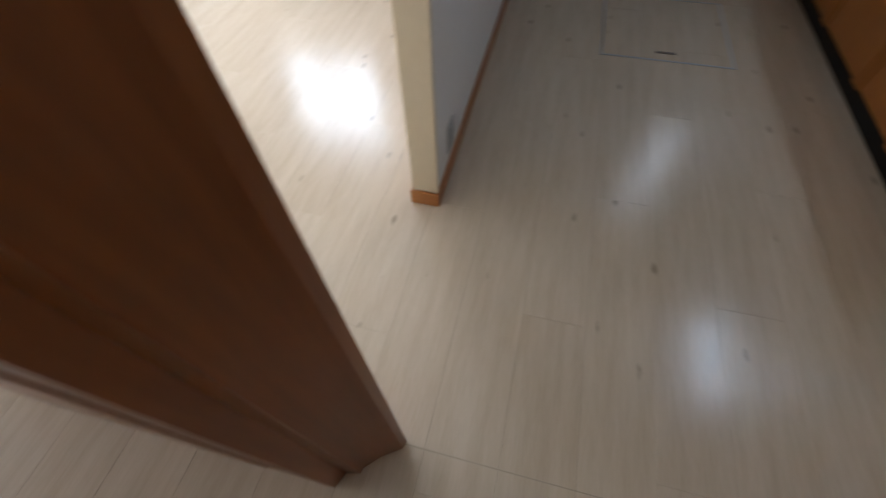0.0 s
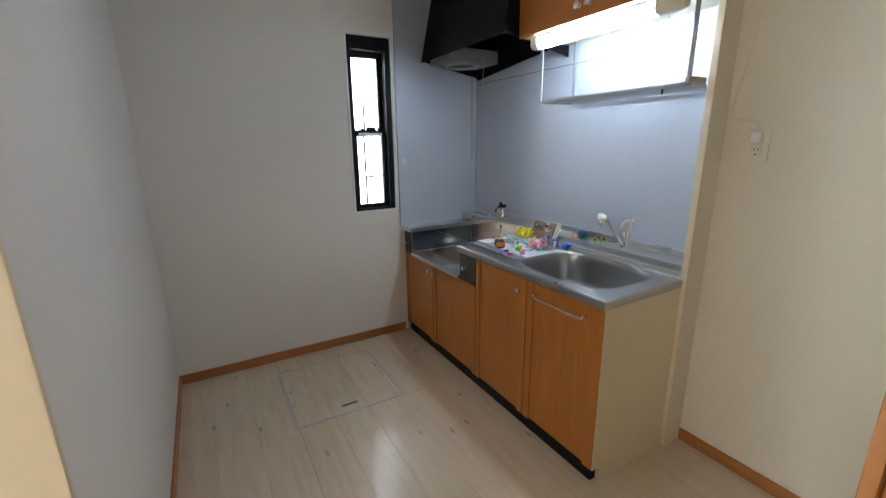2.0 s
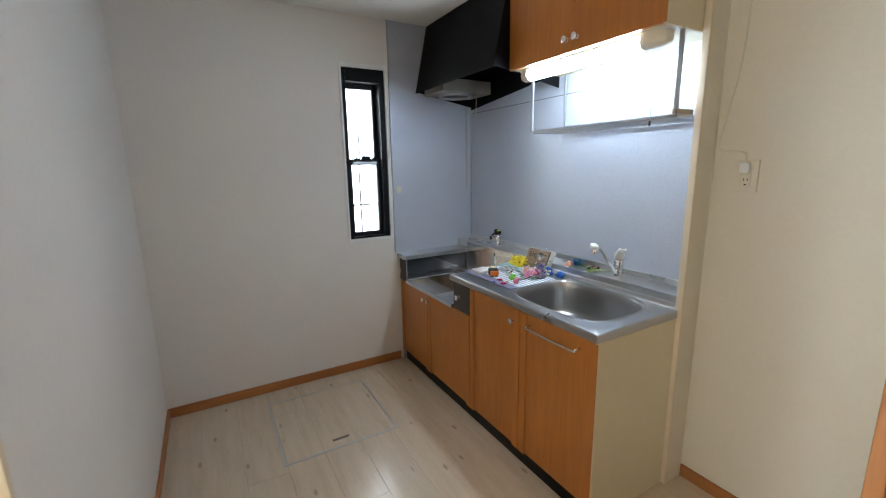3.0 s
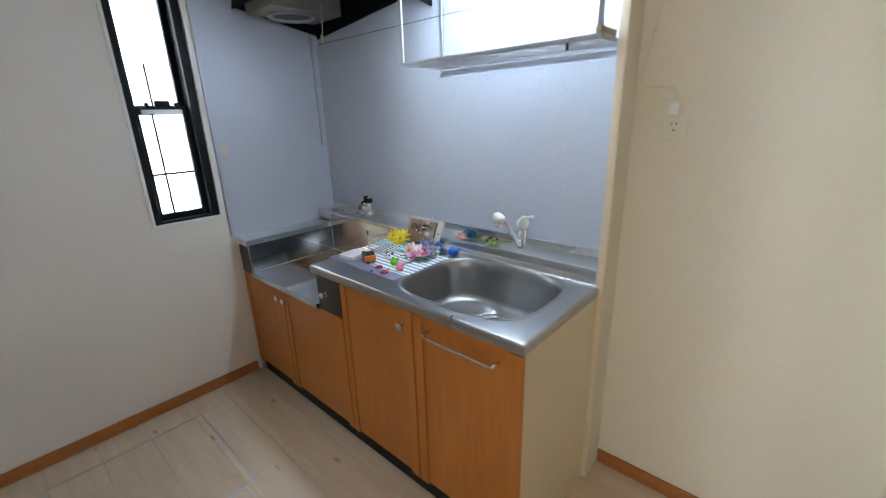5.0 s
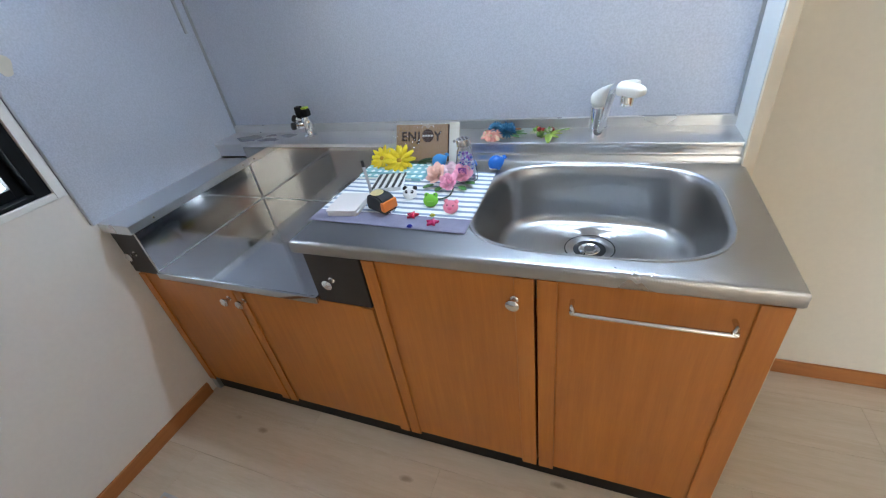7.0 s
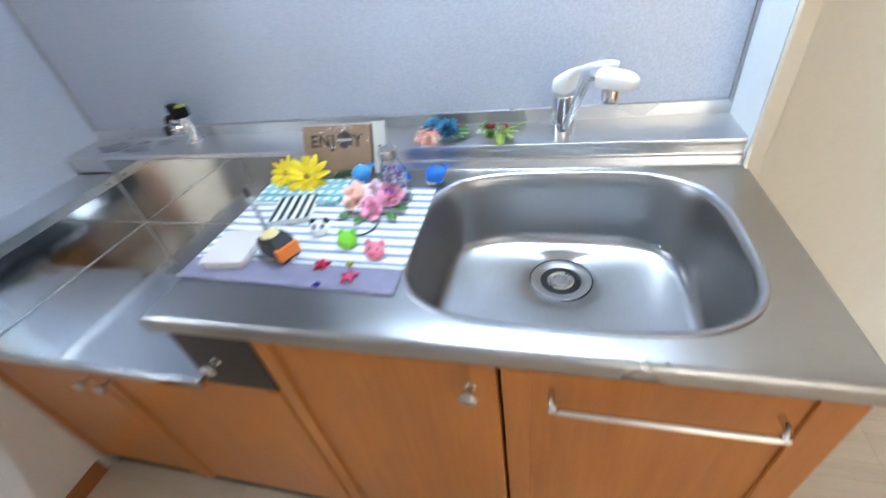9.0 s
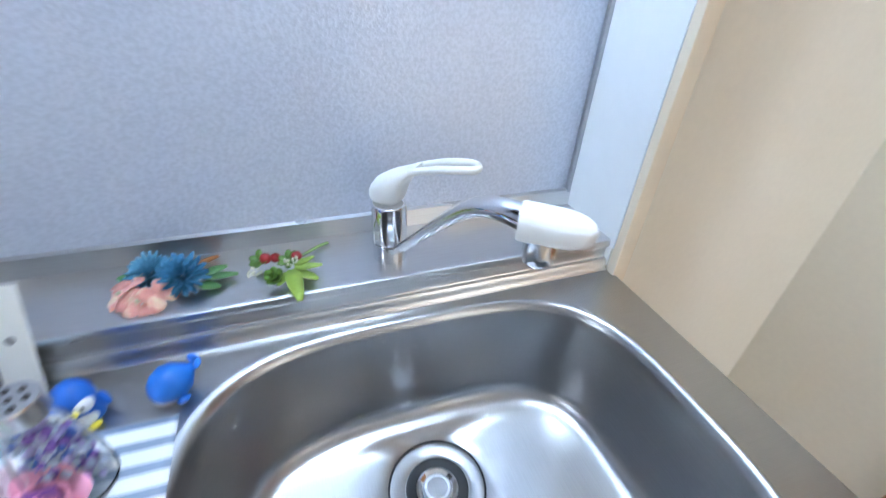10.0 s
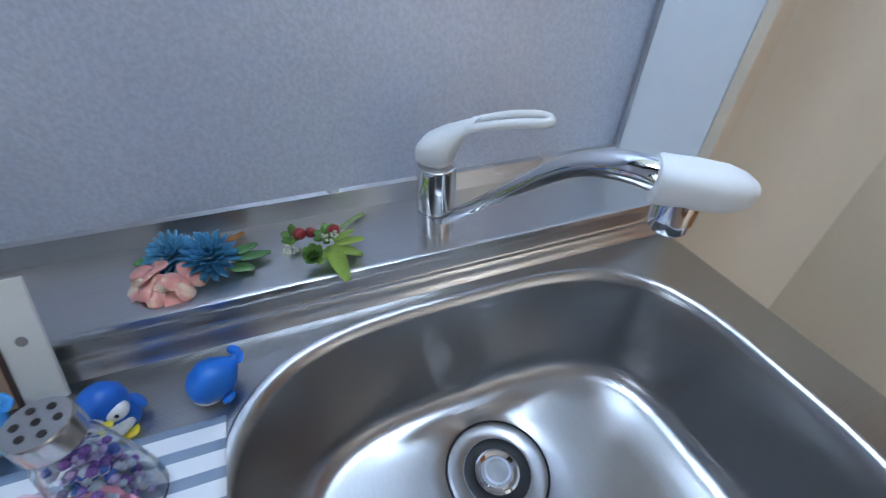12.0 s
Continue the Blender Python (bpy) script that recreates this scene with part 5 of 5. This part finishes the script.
def rose_bunch():
    c = thing("pink_flowers", (1.025, -0.30, MT), "bunch of pink and peach artificial roses on the mat", "flowers")
    r = random.Random(9)
    for x, y, z, s, col, nm in ((0.992, -0.305, 0.030, 1.15, (0.92, 0.60, 0.50), "peach rose"), (1.030, -0.292, 0.034, 0.95, (0.93, 0.72, 0.77), "pale pink rose"), (1.062, -0.300, 0.030, 1.0, (0.92, 0.42, 0.56), "deep pink rose"), (1.034, -0.330, 0.020, 0.95, (0.91, 0.42, 0.58), "pink rose")):
        bm = bmesh.new()
        ax = Vector(((x - 1.03) * 8, -0.6, 0.8))
        bloom(bm, (x, y, MT + z - 0.006), ax, [(6, 0.005 * s, 0.025 * s, 0.025 * s, 0.30, 0.25), (6, 0.004 * s, 0.021 * s, 0.021 * s, 0.70, 0.35), (5, 0.003 * s, 0.016 * s, 0.015 * s, 1.05, 0.3), (4, 0.0015 * s, 0.013 * s, 0.010 * s, 1.3, 0.2)], r)
        thick(part("rose", bm, plain(nm.replace(" ", "_"), col, 0.6, vary=0.15), c, nm), 0.0005)
    bm = bmesh.new()
    for b, o in (((1.070, -0.315, MT + 0.010), (1, -0.25, 0.15)), ((1.060, -0.330, MT + 0.006), (0.8, -0.7, 0.1)), ((0.985, -0.325, MT + 0.006), (-0.7, -0.7, 0.1)), ((1.010, -0.335, MT + 0.005), (-0.1, -1, 0.15))):
        petal(bm, b, o, (0, 0, 1), 0.032, 0.018, -0.1)
    thick(part("leaves", bm, plain("rose_leaf", (0.06, 0.20, 0.04), 0.5), c, "green leaves"), 0.0005)
    part("stem", tube(curve_pts([(1.045, -0.325, MT + 0.010), (1.050, -0.372, MT + 0.003), (1.035, -0.395, MT + 0.002), (1.012, -0.398, MT + 0.002)], 5), 0.0018, 8), plain("stem_dark", (0.03, 0.05, 0.03), 0.5), c, "dark wire stem")


rose_bunch()


def bead_bottle():
    x, y = 1.065, -0.275
    c = thing("bead_bottle", (x, y, MT), "small clear glass bottle of purple and blue beads with metal lid", "bottle")
    part("glass", lathe([(0.0005, 0.0), (0.027, 0.0), (0.0300, 0.003), (0.0295, 0.022), (0.0205, 0.080), (0.0160, 0.092), (0.0160, 0.104), (0.0145, 0.104), (0.0145, 0.092), (0.0192, 0.080), (0.0278, 0.022), (0.0278, 0.004), (0.0005, 0.0030)], pose(x, y, MT - 0.0006), 32), CLEAR, c, "clear glass")
    r = random.Random(3)
    cols = [plain("bead_" + nm, k, 0.25) for nm, k in (("violet", (0.33, 0.16, 0.62)), ("blue", (0.10, 0.20, 0.68)), ("lilac", (0.60, 0.50, 0.80)), ("ice", (0.70, 0.78, 0.90)))]
    sets = [bmesh.new() for _ in cols]
    for i in range(170):
        z = 0.008 + 0.068 * r.random()
        lim = 0.0265 - 0.009 * max(0, (z - 0.02) / 0.058)
        a, q = r.random() * 6.28, lim * math.sqrt(r.random()) * 0.86
        k = 0.0028 + 0.0014 * r.random()
        bmesh.ops.create_icosphere(sets[r.randrange(4)], subdivisions=1, radius=k, matrix=Matrix.Translation((x + q * math.cos(a), y + q * math.sin(a), MT + z)))
    for b, mt in zip(sets, cols):
        tagged(part("beads", b, mt, c, "loose coloured beads"), kind="stuff")
    lid = part("lid", lathe([(0.0165, 0.096), (0.0185, 0.097), (0.0185, 0.112), (0.0175, 0.1145), (0.0005, 0.1148)], pose(x, y, MT), 32), NICKEL, c, "perforated metal lid")
    hs = bmesh.new()
    for i in range(7):
        a = 2 * math.pi * i / 6
        q = 0.0 if i == 6 else 0.0105
        lathe([(0.0024, 0.1147), (0.0024, 0.1152), (0.0004, 0.1153)], pose(x + q * math.cos(a), y + q * math.sin(a), MT), 10, hs)
    part("holes", hs, BLACKBOX, lid, "dark holes")
    part("tag", box(x - 0.012, x + 0.010, y - 0.0305, y - 0.0295, MT + 0.030, MT + 0.046, 0.0004), plain("violet_label", (0.22, 0.08, 0.36), 0.5), c, "small violet label")


bead_bottle()


def squirt_whale(name, x, y, turn, s, colour, label):
    c = thing(name, (x, y, WT), label, "toy", "bath toys")
    m = pose(x, y, WT, 0, 0, turn) @ Matrix.Scale(s, 4)
    blue = plain(name + "_vinyl", colour, 0.42, vary=0.04)

    def lay(bm):
        bm.transform(m)
        return bm
    body = bmesh.new()
    rings = []
    for t, rr, zc in ((-0.0235, 0.003, 0.019), (-0.0215, 0.0100, 0.019), (-0.015, 0.0170, 0.0200), (-0.004, 0.0212, 0.0210), (0.007, 0.0198, 0.0205), (0.0155, 0.0145, 0.0205), (0.021, 0.0080, 0.0240), (0.0245, 0.0048, 0.0285), (0.0265, 0.002, 0.0310)):
        rings.append([(t, rr * math.cos(2 * math.pi * i / 20), max(0.0, zc + rr * math.sin(2 * math.pi * i / 20))) for i in range(20)])
    ring_loft(rings, body)
    part("body", lay(body), blue, c)
    for sgn in (-1, 1):
        part("tail_fluke", lay(ellipsoid((0.0275, sgn * 0.0060, 0.0330), (0.0046, 0.0080, 0.0026), sgn * 25, u=14, v=8, ry=-25)), blue, c)
        part("fin", lay(ellipsoid((0.002, sgn * 0.0205, 0.009), (0.0070, 0.0052, 0.0030), sgn * -20, u=12, v=8)), blue, c)
        part("eye", lay(ellipsoid((-0.0170, sgn * 0.0130, 0.0215), (0.0013, 0.0013, 0.0013), u=8, v=6)), inkb, c, "small black eye")
    part("belly", lay(ellipsoid((-0.006, 0, 0.0075), (0.0165, 0.0155, 0.0078), u=18, v=10)), WHITE, c, "white belly")
    return c


squirt_whale("toy_whale", 1.127, -0.197, -62 + 90, 0.95, (0.02, 0.16, 0.60), "deep blue rubber toy whale on the steel worktop")
squirt_whale("toy_dolphin", 0.953, -0.188, 40, 0.95, (0.07, 0.32, 0.70), "light blue rubber toy whale beside the box")


def toy_penguin():
    x, y = 1.047, -0.200
    c = thing("toy_penguin", (x, y, WT), "blue and white rubber toy penguin on the worktop", "toy", "bath toys")
    m = pose(x, y, WT, 0, 0, 14)
    blue = plain("penguin_vinyl", (0.02, 0.13, 0.52), 0.42, vary=0.04)
    yel = plain("beak_yellow", (0.72, 0.60, 0.03), 0.4)

    def lay(bm):
        bm.transform(m)
        return bm
    part("body", lay(lathe([(0.013, 0.0), (0.0185, 0.003), (0.0195, 0.012), (0.0172, 0.021), (0.0180, 0.028), (0.0175, 0.036), (0.0125, 0.044), (0.005, 0.0475), (0.0005, 0.048)], None, 26)), blue, c)
    part("belly", lay(ellipsoid((0, -0.0070, 0.0112), (0.0160, 0.0152, 0.0110), u=20, v=12)), WHITE, c, "white belly")
    for s in (-1, 1):
        part("cheek", lay(ellipsoid((s * 0.0070, -0.0108, 0.0285), (0.0098, 0.0092, 0.0090), u=16, v=10)), WHITE, c, "white face patch")
        part("eye", lay(ellipsoid((s * 0.0082, -0.0196, 0.0305), (0.0017, 0.0010, 0.0022), u=8, v=6)), inkb, c, "black eye")
        part("flipper", lay(ellipsoid((s * 0.0200, 0.0010, 0.0155), (0.0035, 0.0070, 0.0095), u=12, v=8, ry=s * -20)), blue, c)
        part("foot", lay(ellipsoid((s * 0.0085, -0.0165, 0.0025), (0.0062, 0.0070, 0.0026), u=12, v=6)), yel, c, "yellow foot")
    part("beak", lay(ellipsoid((0, -0.0195, 0.0262), (0.0048, 0.0055, 0.0022), u=12, v=8)), yel, c, "yellow beak")


toy_penguin()

# ---------------------------------------------------------------- flowers on the back shelf
SZ = 0.8523


def blue_spray():
    c = thing("blue_flowers", (1.11, -0.06, SZ), "blue pompon and pink artificial flowers on the steel shelf", "flowers")
    r = random.Random(21)
    for x, y, z, s, col, ax in ((1.088, -0.045, 0.018, 0.95, (0.10, 0.30, 0.46), (-0.15, -0.35, 0.9)), (1.126, -0.064, 0.019, 1.05, (0.045, 0.19, 0.34), (0.15, -0.45, 0.85))):
        bm = bmesh.new()
        bloom(bm, (x, y, SZ + z - 0.004), ax, [(16, 0.004 * s, 0.024 * s, 0.0062 * s, -0.15, 0.15), (16, 0.004 * s, 0.024 * s, 0.0062 * s, 0.12, 0.18), (16, 0.004 * s, 0.022 * s, 0.0060 * s, 0.40, 0.2), (14, 0.003 * s, 0.020 * s, 0.0056 * s, 0.70, 0.2), (12, 0.002 * s, 0.0175 * s, 0.0050 * s, 1.0, 0.15), (9, 0.001 * s, 0.0155 * s, 0.0045 * s, 1.28, 0.1)], r)
        thick(part("bloom", bm, plain("blue_petal", col, 0.65, vary=0.22, scale=120), c, "blue pompon bloom"), 0.0004)
    bm = bmesh.new()
    for x, y, z, ax in ((1.066, -0.082, 0.014, (-0.5, -0.3, 0.8)), (1.088, -0.098, 0.012, (0.0, -0.6, 0.7)), (1.104, -0.090, 0.016, (0.6, -0.3, 0.6)), (1.072, -0.070, 0.020, (-0.3, 0.1, 0.9))):
        bloom(bm, (x, y, SZ + z - 0.004), ax, [(4, 0.001, 0.020, 0.020, 0.15, -0.12)], r)
    thick(part("pink_petals", bm, petal_mix("salmon_petal", (0.80, 0.36, 0.30), (0.86, 0.66, 0.46)), c, "salmon pink petals"), 0.0004)
    pistil = plain("pale_green", (0.62, 0.62, 0.38), 0.6)
    for x, y, z in ((1.066, -0.084, 0.018), (1.087, -0.101, 0.016)):
        part("pistil", ellipsoid((x, y, SZ + z), (0.0024, 0.0024, 0.0024), u=10, v=6), pistil, c)
    bm = bmesh.new()
    for b, o, ln in (((1.145, -0.066, SZ + 0.008), (1, 0.05, 0.0), 0.040), ((1.142, -0.074, SZ + 0.006), (0.9, -0.40, 0.0), 0.026), ((1.146, -0.058, SZ + 0.009), (0.9, 0.35, 0.05), 0.028), ((1.070, -0.045, SZ + 0.008), (-1, 0.3, 0.1), 0.020)):
        petal(bm, b, o, (0, 0, 1), ln, 0.016, -0.05, tip=0.2)
    thick(part("leaves", bm, plain("spray_leaf", (0.09, 0.22, 0.06), 0.5, vary=0.3), c, "green leaves"), 0.0005)
    part("stem_tab", tube([(1.128, -0.042, SZ + 0.010), (1.146, -0.024, SZ + 0.006), (1.157, -0.014, SZ + 0.0035)], [0.0022, 0.0036, 0.0024], 8), plain("bamboo_brown", (0.30, 0.12, 0.03), 0.4), c, "brown wooden stick")

    c.location += Vector((0.008, -0.013, 0))


blue_spray()


def berry_spray():
    c = thing("berry_sprig", (1.24, -0.07, SZ), "green artificial sprig with red berries on the steel shelf", "flowers")
    r = random.Random(4)
    red = plain("berry_red", (0.28, 0.012, 0.015), 0.3)
    for x, y, z, q in ((1.216, -0.052, 0.014, 0.0075), (1.228, -0.052, 0.013, 0.0065), (1.254, -0.060, 0.016, 0.0070)):
        part("berry", ellipsoid((x, y, SZ + z), (q, q, q * 0.95), u=14, v=10), red, c, "dark red berry")
    g1, g2 = plain("sprig_green", (0.11, 0.22, 0.03), 0.5, vary=0.35, scale=80), plain("sprig_lime", (0.30, 0.42, 0.06), 0.5, vary=0.25, scale=80)
    bm = bmesh.new()
    for x, y, z in ((1.208, -0.050, 0.012), (1.244, -0.062, 0.014)):
        bloom(bm, (x, y, SZ + z - 0.002), (r.random() - 0.5, -0.3, 0.8), [(6, 0.001, 0.013, 0.010, 0.2, 0.15)], r)
    bloom(bm, (1.226, -0.092, SZ + 0.008), (-0.1, -0.4, 0.9), [(7, 0.002, 0.013, 0.012, 0.5, 0.3), (5, 0.001, 0.010, 0.009, 0.9, 0.3)], r)
    thick(part("leaves", bm, g1, c, "green leaves"), 0.0005)
    bm = bmesh.new()
    for b, o, ln, w in (((1.246, -0.082, SZ + 0.012), (0.12, -1, -0.05), 0.058, 0.020), ((1.248, -0.084, SZ + 0.011), (0.75, -0.6, 0.0), 0.036, 0.016), ((1.250, -0.080, SZ + 0.012), (1, -0.05, 0.05), 0.034, 0.015), ((1.250, -0.074, SZ + 0.012), (0.9, 0.4, 0.1), 0.028, 0.012), ((1.242, -0.084, SZ + 0.010), (-0.5, -0.9, 0.0), 0.026, 0.013)):
        petal(bm, b, o, (0, 0, 1), ln, w, -0.04, tip=0.1)
    thick(part("maple_leaf", bm, g2, c, "yellow-green lobed leaf"), 0.0005)
    bd = bmesh.new()
    for cx, cy, cz in ((1.204, -0.080, 0.014), (1.247, -0.078, 0.019)):
        for _ in range(16):
            ellipsoid((cx + 0.008 * (r.random() - 0.5) * 2, cy + 0.007 * (r.random() - 0.5) * 2, SZ + cz + 0.004 * r.random()), (0.0017, 0.0017, 0.0017), bm=bd, u=6, v=4)
    tagged(part("buds", bd, plain("bud_cream", (0.75, 0.74, 0.58), 0.6), c, "cream bud clusters"), kind="stuff")
    part("stem", tube(curve_pts([(1.240, -0.070, SZ + 0.012), (1.262, -0.048, SZ + 0.008), (1.284, -0.026, SZ + 0.004), (1.297, -0.019, SZ + 0.003)], 4), [0.0022] * 13, 8), plain("sprig_stem", (0.22, 0.33, 0.10), 0.5), c, "green stem")

    c.location += Vector((0.010, -0.013, 0))


berry_spray()

# ---------------------------------------------------------------- floor planks
floor = tagged(new("floor"), "pale embossed wood plank floor with small knots", "floor", kind="structure")
PW, PL = 0.1785, 1.35
plank_data = {}


def plank_mesh(length, width):
    key = (round(length, 3), round(width, 3))
    if key not in plank_data:
        bm = bmesh.new()
        g, b = 0.0003, 0.0004
        rings = []
        for dx, z in ((g, -0.004), (g, -b), (g + b, 0.0)):
            rings.append([(dx, dx, z), (length - dx, dx, z), (length - dx, width - dx, z), (dx, width - dx, z)])
        ring_loft(rings, bm, cap0=False)
        plank_data[key] = put(bm, "plank", FLOOR)
    return plank_data[key]


row = 0
y = -2.10 - PW * 18
while y < 0.0:
    w = min(PW, 0.0 - y)
    x = 0.0 - PL * ((row * 0.37) % 1.0)
    while x < 3.9:
        a, b = max(x, 0.0), min(x + PL, 3.9)
        if b - a > 0.02:
            ob = new("plank", plank_mesh(b - a, w))
            ob.location = (a, y, 0)
            ob.parent = floor
        x += PL
    y += PW
    row += 1
